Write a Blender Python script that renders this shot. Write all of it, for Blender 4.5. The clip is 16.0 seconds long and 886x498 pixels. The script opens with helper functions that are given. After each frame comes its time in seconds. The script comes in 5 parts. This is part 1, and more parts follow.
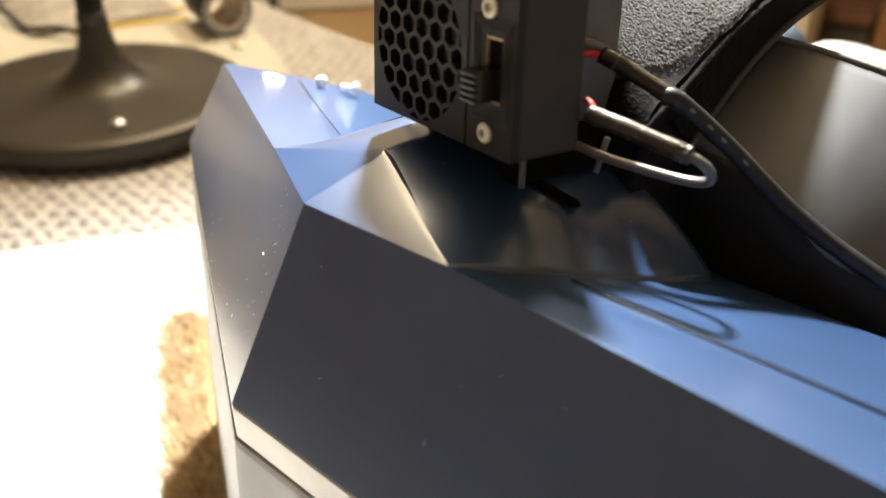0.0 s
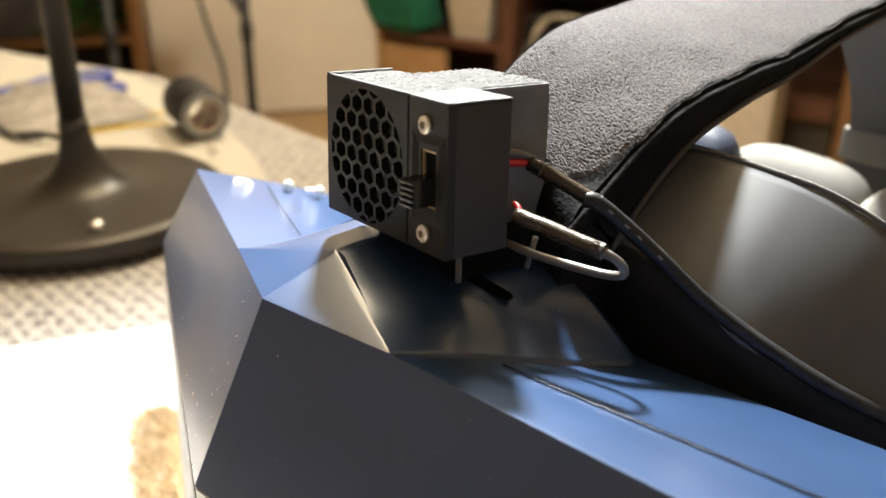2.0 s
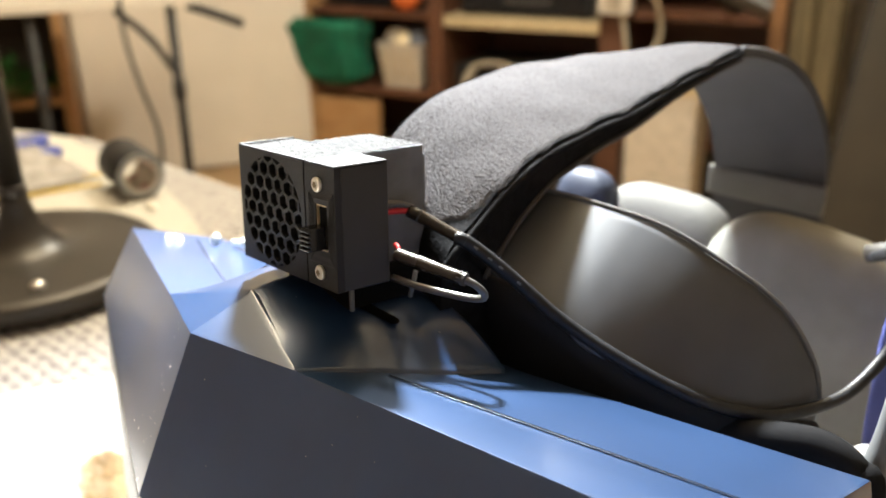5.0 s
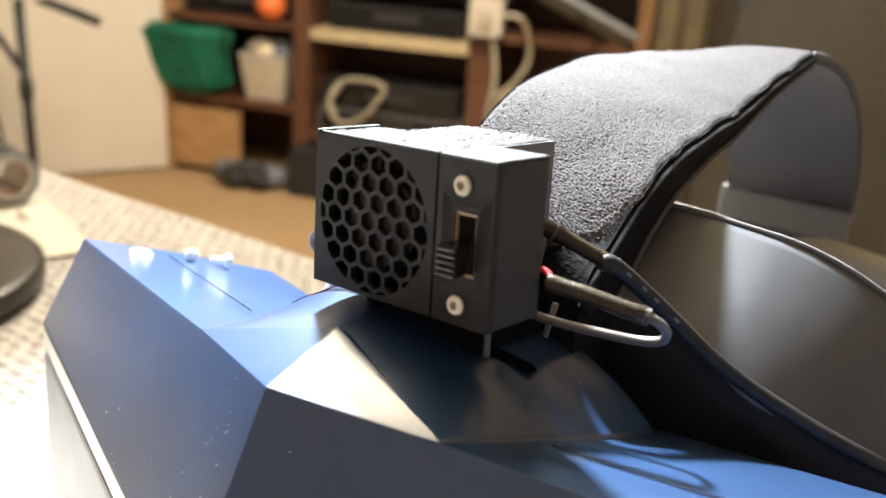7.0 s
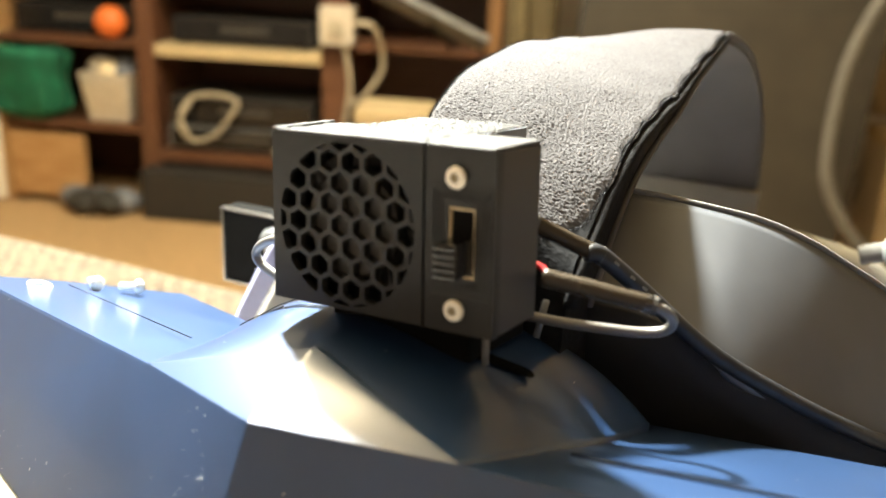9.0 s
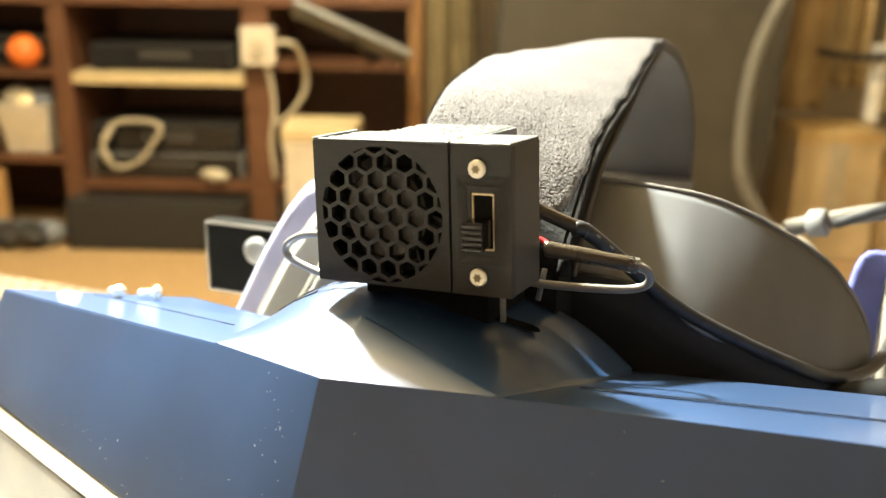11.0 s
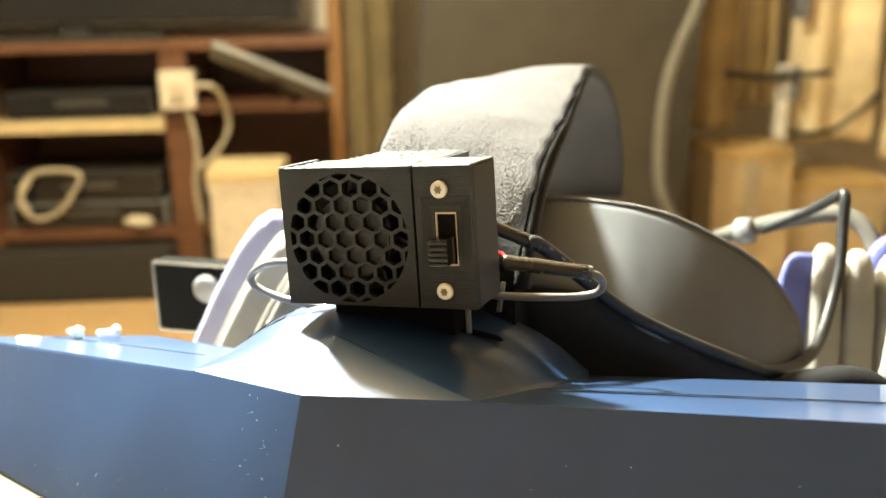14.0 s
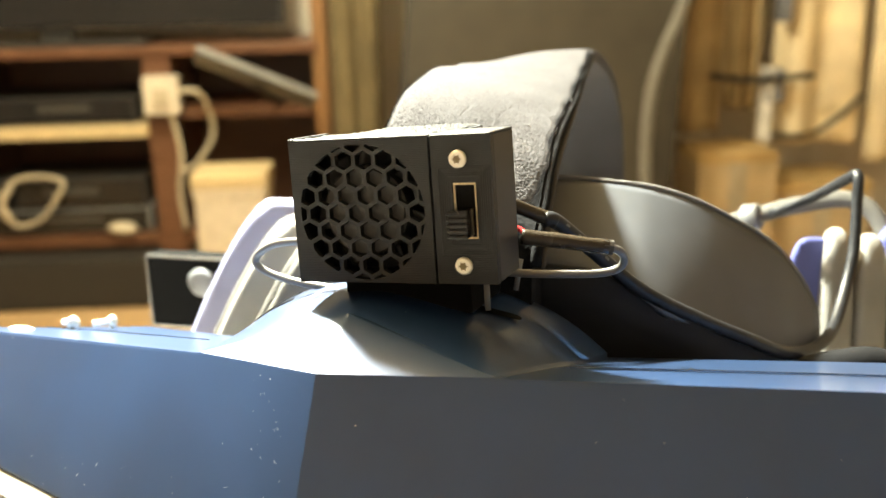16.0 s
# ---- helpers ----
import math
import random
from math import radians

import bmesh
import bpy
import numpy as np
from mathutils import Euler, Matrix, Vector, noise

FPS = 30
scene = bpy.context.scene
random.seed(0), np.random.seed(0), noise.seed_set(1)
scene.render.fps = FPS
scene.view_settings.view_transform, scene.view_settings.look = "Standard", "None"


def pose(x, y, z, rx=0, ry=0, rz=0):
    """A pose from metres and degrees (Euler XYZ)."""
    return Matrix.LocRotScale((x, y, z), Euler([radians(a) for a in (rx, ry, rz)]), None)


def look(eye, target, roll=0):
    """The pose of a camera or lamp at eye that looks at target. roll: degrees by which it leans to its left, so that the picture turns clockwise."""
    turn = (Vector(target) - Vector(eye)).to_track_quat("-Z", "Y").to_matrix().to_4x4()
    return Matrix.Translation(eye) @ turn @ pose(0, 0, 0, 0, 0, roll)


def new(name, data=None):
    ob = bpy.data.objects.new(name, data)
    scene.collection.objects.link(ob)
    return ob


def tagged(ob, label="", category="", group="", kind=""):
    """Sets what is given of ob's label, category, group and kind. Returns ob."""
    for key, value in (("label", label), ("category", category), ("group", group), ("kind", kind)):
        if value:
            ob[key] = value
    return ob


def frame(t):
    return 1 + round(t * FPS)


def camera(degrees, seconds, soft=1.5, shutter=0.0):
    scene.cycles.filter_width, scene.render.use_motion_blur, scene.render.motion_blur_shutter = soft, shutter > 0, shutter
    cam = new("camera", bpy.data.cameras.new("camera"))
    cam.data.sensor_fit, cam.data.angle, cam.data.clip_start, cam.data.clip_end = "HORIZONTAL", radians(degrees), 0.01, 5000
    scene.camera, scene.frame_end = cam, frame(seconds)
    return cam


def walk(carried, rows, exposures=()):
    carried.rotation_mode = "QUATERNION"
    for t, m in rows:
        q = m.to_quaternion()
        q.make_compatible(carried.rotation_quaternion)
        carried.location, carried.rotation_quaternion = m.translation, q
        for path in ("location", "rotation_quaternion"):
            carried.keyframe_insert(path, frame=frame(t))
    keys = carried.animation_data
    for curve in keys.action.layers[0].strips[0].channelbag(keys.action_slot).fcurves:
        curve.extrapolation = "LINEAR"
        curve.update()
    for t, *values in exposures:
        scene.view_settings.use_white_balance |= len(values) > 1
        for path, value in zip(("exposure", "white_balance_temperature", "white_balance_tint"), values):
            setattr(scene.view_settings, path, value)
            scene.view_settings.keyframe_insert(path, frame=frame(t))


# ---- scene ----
cam = camera(50.64, 16.0, 1.5, 0.0)
cam.data.dof.use_dof = True
cam.data.dof.focus_distance = 0.23
cam.data.dof.aperture_fstop = 13.0
PATH = [
    (0, (0.14682, -0.09330, 1.02541), (-0.49375, 0.48307, 0.51800), 0.30),
    (0.5, (0.14823, -0.10237, 1.03217), (-0.48752, 0.48623, 0.53280), -0.08),
    (1, (0.15248, -0.10323, 1.03656), (-0.48847, 0.49913, 0.56079), 0.08),
    (1.5, (0.15988, -0.11124, 1.04807), (-0.50141, 0.51241, 0.63123), -0.05),
    (2, (0.16622, -0.10018, 1.03478), (-0.49487, 0.52375, 0.61804), 0.27),
    (2.5, (0.16565, -0.10343, 1.03933), (-0.49317, 0.52286, 0.62254), 0.85),
    (3, (0.17093, -0.10614, 1.04018), (-0.48654, 0.52124, 0.62289), 1.14),
    (3.5, (0.18313, -0.09712, 1.03940), (-0.46888, 0.53670, 0.62328), 0.14),
    (4, (0.21283, -0.11841, 1.05495), (-0.44650, 0.53049, 0.67519), -1.03),
    (4.5, (0.21641, -0.12120, 1.05415), (-0.43491, 0.53817, 0.67865), -1.38),
    (7, (0.11603, -0.11915, 1.02752), (-0.39082, 0.66873, 0.67775), 3.78),
    (7.5, (0.10568, -0.11274, 1.02148), (-0.38766, 0.68325, 0.67074), 4.08),
    (8, (0.10020, -0.11197, 1.01939), (-0.36105, 0.70668, 0.67723), 3.45),
    (8.5, (0.09391, -0.09810, 1.01821), (-0.28176, 0.76571, 0.68248), 4.43),
    (9, (0.08676, -0.11685, 1.01863), (-0.29244, 0.74629, 0.68517), 2.56),
    (11.5, (0.08185, -0.16734, 1.02576), (-0.20698, 0.73785, 0.71400), 0.16),
    (12, (0.08067, -0.17443, 1.02695), (-0.19311, 0.73808, 0.72301), -0.39),
    (12.5, (0.07977, -0.17303, 1.02623), (-0.18590, 0.74405, 0.72892), -0.90),
    (13, (0.07946, -0.17336, 1.02546), (-0.17995, 0.74700, 0.73281), -0.98),
    (13.5, (0.07892, -0.17438, 1.02501), (-0.17125, 0.74982, 0.73642), -1.07),
    (14, (0.07815, -0.17519, 1.02419), (-0.16084, 0.75332, 0.74000), -1.11),
    (14.5, (0.07735, -0.17391, 1.02304), (-0.15345, 0.75696, 0.73982), -1.34),
    (15, (0.07749, -0.17613, 1.02331), (-0.14926, 0.75650, 0.74262), -1.25),
    (15.5, (0.07456, -0.17263, 1.02058), (-0.14967, 0.76094, 0.74098), -1.28),
    (16, (0.06895, -0.17100, 1.01455), (-0.15405, 0.76344, 0.73689), -1.27),
]
EXPOSURES = [(0.0, 0.24, 6230, 6), (3.0, 0.14, 5950, 6), (5.0, 0.41, 5750, 5), (7.0, 0.65, 5650, 5), (9.0, 0.88, 6350, 0), (11.5, 1.16, 6850, -4), (16.0, 1.07, 6700, -5)]
walk(cam, [(t, look(eye, target, roll)) for t, eye, target, roll in PATH], EXPOSURES)

# ---- light ----
world = bpy.data.worlds.new("room_air")
scene.world = world
world.use_nodes = True
world.node_tree.nodes["Background"].inputs[0].default_value = (1.0, 0.85, 0.65, 1)
world.node_tree.nodes["Background"].inputs[1].default_value = 0.02


def lamp(name, kind, watts, colour, m, size=0.1, shape="DISK"):
    data = bpy.data.lights.new(name, kind)
    data.energy, data.color = watts, colour
    if kind == "AREA":
        data.shape, data.size = shape, size
    ob = new(name, data)
    ob.matrix_world = m
    return ob


desk_light = lamp("desk_lamp_light", "AREA", 5.9, (1.0, 0.95, 0.88), look((-0.250, 0.288, 1.348), (-0.05, 0.06, 0.90)), 0.050)
desk_light.data.spread = radians(80)
room_light = lamp("ceiling_light", "POINT", 82.0, (1.0, 0.88, 0.71), pose(-0.86, 1.44, 2.29))
second_light = lamp("ceiling_light", "POINT", 51.0, (1.0, 0.78, 0.50), pose(-0.74, 0.54, 2.13))
second_light.data.shadow_soft_size = 0.30
room_light.data.shadow_soft_size = 0.12


# ---- materials ----
def material(name, base, rough=0.5, metal=0.0, var=0.15, scale=40.0, bump=0.0, bscale=200.0, dist=0.001, coat=0.0, sheen=0.0, second=None, stretch=(1, 1, 1), spec=0.5, rvar=0.06):
    m = bpy.data.materials.new(name)
    m.use_nodes = True
    nt = m.node_tree
    n, l = nt.nodes, nt.links
    b = n["Principled BSDF"]
    b.inputs["Roughness"].default_value = rough
    b.inputs["Metallic"].default_value = metal
    b.inputs["Coat Weight"].default_value = coat
    b.inputs["Coat Roughness"].default_value = 0.25
    b.inputs["Sheen Weight"].default_value = sheen
    b.inputs["Specular IOR Level"].default_value = spec
    tc = n.new("ShaderNodeTexCoord")
    mp = n.new("ShaderNodeMapping")
    mp.inputs["Scale"].default_value = stretch
    l.new(tc.outputs["Object"], mp.inputs[0])
    tex = n.new("ShaderNodeTexNoise")
    tex.inputs["Scale"].default_value = scale
    tex.inputs["Detail"].default_value = 6.0
    l.new(mp.outputs[0], tex.inputs["Vector"])
    ramp = n.new("ShaderNodeMix")
    ramp.data_type = "RGBA"
    dark = second or tuple(c * (1 - var) for c in base)
    lite = base if second else tuple(min(1, c * (1 + var)) for c in base)
    ramp.inputs[6].default_value = (*dark, 1)
    ramp.inputs[7].default_value = (*lite, 1)
    cr = n.new("ShaderNodeMapRange")
    cr.inputs[1].default_value, cr.inputs[2].default_value = 0.3, 0.7
    l.new(tex.outputs["Fac"], cr.inputs[0])
    l.new(cr.outputs[0], ramp.inputs[0])
    l.new(ramp.outputs[2], b.inputs["Base Color"])
    rr = n.new("ShaderNodeMapRange")
    rr.inputs[3].default_value, rr.inputs[4].default_value = max(0.02, rough - rvar), min(1, rough + rvar)
    l.new(tex.outputs["Fac"], rr.inputs[0])
    l.new(rr.outputs[0], b.inputs["Roughness"])
    if bump:
        t2 = n.new("ShaderNodeTexNoise")
        t2.inputs["Scale"].default_value = bscale
        t2.inputs["Detail"].default_value = 4.0
        l.new(mp.outputs[0], t2.inputs["Vector"])
        bp = n.new("ShaderNodeBump")
        bp.inputs["Strength"].default_value = bump
        bp.inputs["Distance"].default_value = dist
        l.new(t2.outputs["Fac"], bp.inputs["Height"])
        l.new(bp.outputs[0], b.inputs["Normal"])
    return m


def printed(name, base, direction, pitch, strength=0.5, rough=0.45):
    """Black printed plastic with fine layer lines."""
    m = material(name, base, rough, var=0.2, scale=120, bump=0.0, spec=0.28)
    n, l = m.node_tree.nodes, m.node_tree.links
    b = n["Principled BSDF"]
    w = n.new("ShaderNodeTexWave")
    w.wave_type, w.bands_direction = "BANDS", direction
    w.inputs["Scale"].default_value = 0.314 / pitch
    w.inputs["Distortion"].default_value = 0.6
    w.inputs["Detail"].default_value = 2.0
    l.new(n["Texture Coordinate"].outputs["Object"], w.inputs["Vector"])
    bp = n.new("ShaderNodeBump")
    bp.inputs["Strength"].default_value = strength
    bp.inputs["Distance"].default_value = pitch * 0.35
    l.new(w.outputs["Fac"], bp.inputs["Height"])
    l.new(bp.outputs[0], b.inputs["Normal"])
    return m


def dusty(name, base, rough, metal, coat, density=330.0):
    """Satin paint with fine pale dust specks."""
    m = material(name, base, rough, metal, var=0.12, scale=30, bump=0.04, bscale=1500, dist=0.0002, coat=coat, rvar=0.015)
    n, l = m.node_tree.nodes, m.node_tree.links
    b = n["Principled BSDF"]
    b.inputs["Coat IOR"].default_value = 1.55
    b.inputs["Coat Roughness"].default_value = 0.17
    v = n.new("ShaderNodeTexVoronoi")
    v.inputs["Scale"].default_value = density
    v.inputs["Randomness"].default_value = 1.0
    l.new(n["Texture Coordinate"].outputs["Object"], v.inputs["Vector"])
    near = n.new("ShaderNodeMath")
    near.operation = "LESS_THAN"
    near.inputs[1].default_value = 0.045
    l.new(v.outputs["Distance"], near.inputs[0])
    sep = n.new("ShaderNodeSeparateColor")
    l.new(v.outputs["Color"], sep.inputs[0])
    pick = n.new("ShaderNodeMath")
    pick.operation = "LESS_THAN"
    pick.inputs[1].default_value = 0.06
    l.new(sep.outputs[0], pick.inputs[0])
    both = n.new("ShaderNodeMath")
    both.operation = "MULTIPLY"
    l.new(near.outputs[0], both.inputs[0])
    l.new(pick.outputs[0], both.inputs[1])
    mix = n.new("ShaderNodeMix")
    mix.data_type = "RGBA"
    old = b.inputs["Base Color"].links[0].from_socket
    l.new(both.outputs[0], mix.inputs[0])
    l.new(old, mix.inputs[6])
    mix.inputs[7].default_value = (0.7, 0.7, 0.68, 1)
    l.new(mix.outputs[2], b.inputs["Base Color"])
    return m


def looped(name, high, low, size, sheen):
    """Brushed loop fabric: fine lengthwise rows of tiny loops, flattened here and there."""
    m = material(name, high, 0.95, var=0.12, scale=45, sheen=sheen, spec=0.12)
    n, l = m.node_tree.nodes, m.node_tree.links
    b = n["Principled BSDF"]
    mp = n.new("ShaderNodeMapping")
    mp.inputs["Scale"].default_value = (1.0, 0.55, 0.8)
    l.new(n["Texture Coordinate"].outputs["Object"], mp.inputs[0])
    fine = n.new("ShaderNodeTexNoise")
    fine.inputs["Scale"].default_value = 1.0 / size
    fine.inputs["Detail"].default_value = 2.5
    fine.inputs["Roughness"].default_value = 0.6
    l.new(mp.outputs[0], fine.inputs["Vector"])
    r = n.new("ShaderNodeMapRange")
    r.inputs[1].default_value, r.inputs[2].default_value = 0.36, 0.64
    l.new(fine.outputs["Fac"], r.inputs[0])
    mix = n.new("ShaderNodeMix")
    mix.data_type = "RGBA"
    old = b.inputs["Base Color"].links[0].from_socket
    l.new(r.outputs[0], mix.inputs[0])
    mix.inputs[6].default_value = (*low, 1)
    l.new(old, mix.inputs[7])
    l.new(mix.outputs[2], b.inputs["Base Color"])
    bp = n.new("ShaderNodeBump")
    bp.inputs["Strength"].default_value = 0.4
    bp.inputs["Distance"].default_value = size * 0.45
    l.new(fine.outputs["Fac"], bp.inputs["Height"])
    l.new(bp.outputs[0], b.inputs["Normal"])
    return m


def woven(name):
    """White cloth with rows of grey woven marks."""
    m = material(name, (0.50, 0.48, 0.46), 0.9, var=0.1, scale=25, bump=0.0)
    n, l = m.node_tree.nodes, m.node_tree.links
    b = n["Principled BSDF"]
    tc = n["Texture Coordinate"]
    br = n.new("ShaderNodeTexBrick")
    br.inputs["Scale"].default_value = 1.0
    br.inputs["Brick Width"].default_value = 0.016
    br.inputs["Row Height"].default_value = 0.0105
    br.inputs["Mortar Size"].default_value = 0.0026
    br.inputs["Mortar Smooth"].default_value = 0.5
    br.inputs["Color1"].default_value = (0.13, 0.122, 0.12, 1)
    br.inputs["Color2"].default_value = (0.24, 0.225, 0.22, 1)
    br.inputs["Mortar"].default_value = (0.46, 0.44, 0.415, 1)
    no = n.new("ShaderNodeTexNoise")
    no.inputs["Scale"].default_value = 160
    no.inputs["Detail"].default_value = 3
    l.new(tc.outputs["Object"], no.inputs["Vector"])
    off = n.new("ShaderNodeVectorMath")
    off.operation = "MULTIPLY_ADD"
    off.inputs[1].default_value = (0.012, 0.012, 0)
    l.new(no.outputs["Color"], off.inputs[0])
    l.new(tc.outputs["Object"], off.inputs[2])
    l.new(off.outputs[0], br.inputs["Vector"])
    fib = n.new("ShaderNodeTexNoise")
    fib.inputs["Scale"].default_value = 420
    l.new(tc.outputs["Object"], fib.inputs["Vector"])
    mix = n.new("ShaderNodeMix")
    mix.data_type = "RGBA"
    fr = n.new("ShaderNodeMapRange")
    fr.inputs[1].default_value, fr.inputs[2].default_value = 0.5, 0.62
    l.new(fib.outputs["Fac"], fr.inputs[0])
    l.new(fr.outputs[0], mix.inputs[0])
    l.new(br.outputs["Color"], mix.inputs[6])
    mix.inputs[7].default_value = (0.43, 0.41, 0.385, 1)
    l.new(mix.outputs[2], b.inputs["Base Color"])
    bp = n.new("ShaderNodeBump")
    bp.inputs["Strength"].default_value = 0.8
    bp.inputs["Distance"].default_value = 0.0015
    add = n.new("ShaderNodeMath")
    l.new(br.outputs["Fac"], add.inputs[0])
    l.new(fib.outputs["Fac"], add.inputs[1])
    l.new(add.outputs[0], bp.inputs["Height"])
    l.new(bp.outputs[0], b.inputs["Normal"])
    return m


BLUE = dusty("satin_blue_paint", (0.019, 0.046, 0.120), 0.36, 0.20, 0.75)
STRIP = material("white_plastic", (0.75, 0.73, 0.70), 0.4)
GREYP = material("grey_plastic", (0.16, 0.165, 0.17), 0.45)
LOWGREY = material("light_grey_plastic", (0.24, 0.245, 0.25), 0.5)
GASKET = material("black_gasket", (0.018, 0.018, 0.019), 0.7, spec=0.2, bump=0.1)
FLAP = material("charcoal_flap", (0.066, 0.070, 0.080), 0.55, bump=0.05, bscale=900, dist=0.0002)
LILAC = material("lilac_fabric", (0.28, 0.285, 0.43), 0.8, bump=0.3)
PADD = material("dark_foam_and_gap_shade", (0.11, 0.105, 0.095), 0.8, bump=0.15, bscale=300)
EDGEM = material("dark_chrome", (0.22, 0.22, 0.23), 0.22, 0.9)
BRASSD = material("dull_brass", (0.30, 0.24, 0.14), 0.4, 0.6)
BRASS = material("brass_tint", (0.80, 0.67, 0.44), 0.4, 0.6)
SCREWM = material("warm_steel", (0.90, 0.86, 0.76), 0.42, 0.6, var=0.08)
STRAPIN = material("dark_strap_lining", (0.060, 0.058, 0.059), 0.7, bump=0.15, bscale=900, dist=0.0003)
NAVY = material("navy_pad", (0.030, 0.037, 0.060), 0.6, bump=0.2, bscale=400)
HOLDER = printed("slate_print", (0.15, 0.16, 0.18), "Z", 0.0004, 0.3)
RUBBER = material("black_rubber", (0.014, 0.014, 0.015), 0.9, spec=0.06, bump=0.1, bscale=500)
FLAPEDGE = material("felt_edge", (0.15, 0.147, 0.142), 0.95, bump=0.6, bscale=1500, dist=0.0008)
PADM = material("warm_grey_foam", (0.27, 0.262, 0.228), 0.8, bump=0.15, bscale=300)
PAD = material("grey_foam_pad", (0.155, 0.150, 0.136), 0.75, bump=0.15, bscale=300)
PADW = material("pale_grey_pad", (0.28, 0.268, 0.245), 0.75, bump=0.15, bscale=300)
PADBLUE = material("blue_side_fabric", (0.11, 0.13, 0.40), 0.7, bump=0.3)
LOOPF = looped("grey_loop_fabric", (0.079, 0.074, 0.075), (0.048, 0.045, 0.046), 0.0004, 0.0)
PILE = material("grey_loop_pile", (0.060, 0.060, 0.064), 0.95, var=0.1, scale=300)
STRAPB = material("black_strap_fabric", (0.012, 0.012, 0.013), 0.92, var=0.4, scale=300, bump=0.5, bscale=700, dist=0.0008, spec=0.1)
BLACKP = printed("black_print", (0.018, 0.0172, 0.0162), "Z", 0.0004, 0.35)
BLACKT = material("black_print_top", (0.034, 0.033, 0.032), 0.75, var=0.3, scale=500, spec=0.2)
BLACKS = material("smooth_black_print", (0.026, 0.025, 0.025), 0.45, spec=0.4, bump=0.1, bscale=900, dist=0.0002)
# near-black: shade put into recesses, also black joints, foot and module
DARK = material("black_and_recess_shade", (0.008, 0.008, 0.008), 0.9, spec=0.05)
FANB = material("black_fan", (0.028, 0.028, 0.027), 0.42)
STEEL = material("steel", (0.78, 0.76, 0.72), 0.36, 1.0, var=0.1)
TUBE = material("heat_shrink", (0.030, 0.023, 0.016), 0.26, bump=0.35, bscale=900, dist=0.0004)
CABLE = material("black_cable", (0.017, 0.018, 0.021), 0.42, spec=0.35, var=0.3, scale=300, bump=0.2, bscale=700, dist=0.0003)
WIRER = material("red_wire", (0.55, 0.02, 0.03), 0.35)
WIREG = material("grey_wire", (0.13, 0.125, 0.12), 0.30)
CLOTH = woven("woven_tablecloth")
PAPER = material("white_paper", (0.82, 0.81, 0.79), 0.8, var=0.03, bump=0.1, bscale=60)
PAPERB = material("cream_paper", (0.46, 0.44, 0.38), 0.8, var=0.05, bump=0.15, bscale=40)
LAMPM = material("dark_lamp_metal", (0.032, 0.027, 0.021), 0.38, 0.3, var=0.25, scale=15, bump=0.06, bscale=700)
TAPEB = material("black_tape", (0.015, 0.014, 0.014), 0.55, spec=0.3)
TAPEG = material("grey_tape_edge", (0.30, 0.31, 0.31), 0.7)
CARD = material("cardboard_core", (0.72, 0.66, 0.58), 0.8)
PLIERB = material("blue_grip", (0.03, 0.05, 0.30), 0.45)
YELLOW = material("yellow_strip", (0.75, 0.52, 0.05), 0.5)
REDP = material("red_print", (0.45, 0.04, 0.05), 0.6)
BAG = material("clear_bag", (0.33, 0.31, 0.285), 0.22, var=0.3, scale=30, bump=0.8, bscale=40, dist=0.004)
FUR = material("brown_bristle", (0.30, 0.20, 0.09), 0.5, var=0.3, scale=200)
CARPET = material("tan_carpet", (0.41, 0.275, 0.14), 0.95, var=0.2, scale=60, bump=0.6, bscale=500, dist=0.004)
WALLM = material("cream_wall", (0.66, 0.62, 0.55), 0.85, var=0.05, scale=4, bump=0.1, bscale=150)
WALLB = material("pale_bounce_wall", (0.42, 0.38, 0.40), 0.85, var=0.08, scale=4, bump=0.1, bscale=150)
WHITEP = material("white_gloss_paint", (0.68, 0.63, 0.54), 0.5, var=0.04, scale=6)
CEIL = material("cream_ceiling", (0.74, 0.64, 0.48), 0.9, var=0.03)
MAHOG = material("mahogany", (0.15, 0.072, 0.040), 0.4, second=(0.075, 0.030, 0.015), scale=9, stretch=(1, 1, 12))
OAK = material("light_oak", (0.50, 0.32, 0.15), 0.5, second=(0.34, 0.17, 0.06), scale=10, stretch=(1, 1, 10))
PINE = material("pale_shelf_edge", (0.52, 0.42, 0.25), 0.5, var=0.1, scale=20)
BLACKG = material("black_gloss", (0.012, 0.012, 0.013), 0.15)
BLACKM = material("matt_black", (0.02, 0.019, 0.018), 0.6)
BROWNB = material("dark_brown_board", (0.040, 0.034, 0.024), 0.7, var=0.2, scale=8)
GREEN = material("green_fabric", (0.008, 0.12, 0.062), 0.85, var=0.3, scale=14, bump=0.5, bscale=30, dist=0.01)
WHITEPL = material("white_basket_plastic", (0.54, 0.49, 0.41), 0.5)
CREAMC = material("cream_cable", (0.42, 0.37, 0.28), 0.5)
LIDC = material("orange_card", (0.50, 0.36, 0.17), 0.8, var=0.15, scale=8)
CLEARP = material("hazy_plastic", (0.62, 0.60, 0.56), 0.35, var=0.2, scale=20, bump=0.5, bscale=30, dist=0.01)
KRAFT = material("tan_card", (0.50, 0.40, 0.25), 0.8, var=0.2, scale=8)
CLOTHT = material("tan_cloth", (0.42, 0.33, 0.19), 0.9, var=0.2, scale=8, bump=0.4, bscale=20, dist=0.01)
CLOTHC = material("cream_fabric", (0.78, 0.67, 0.46), 0.9, var=0.25, scale=6, bump=0.5, bscale=14, dist=0.02)
POSTM = material("brown_post_wood", (0.19, 0.095, 0.034), 0.6, var=0.3, scale=12, stretch=(4, 4, 0.5))
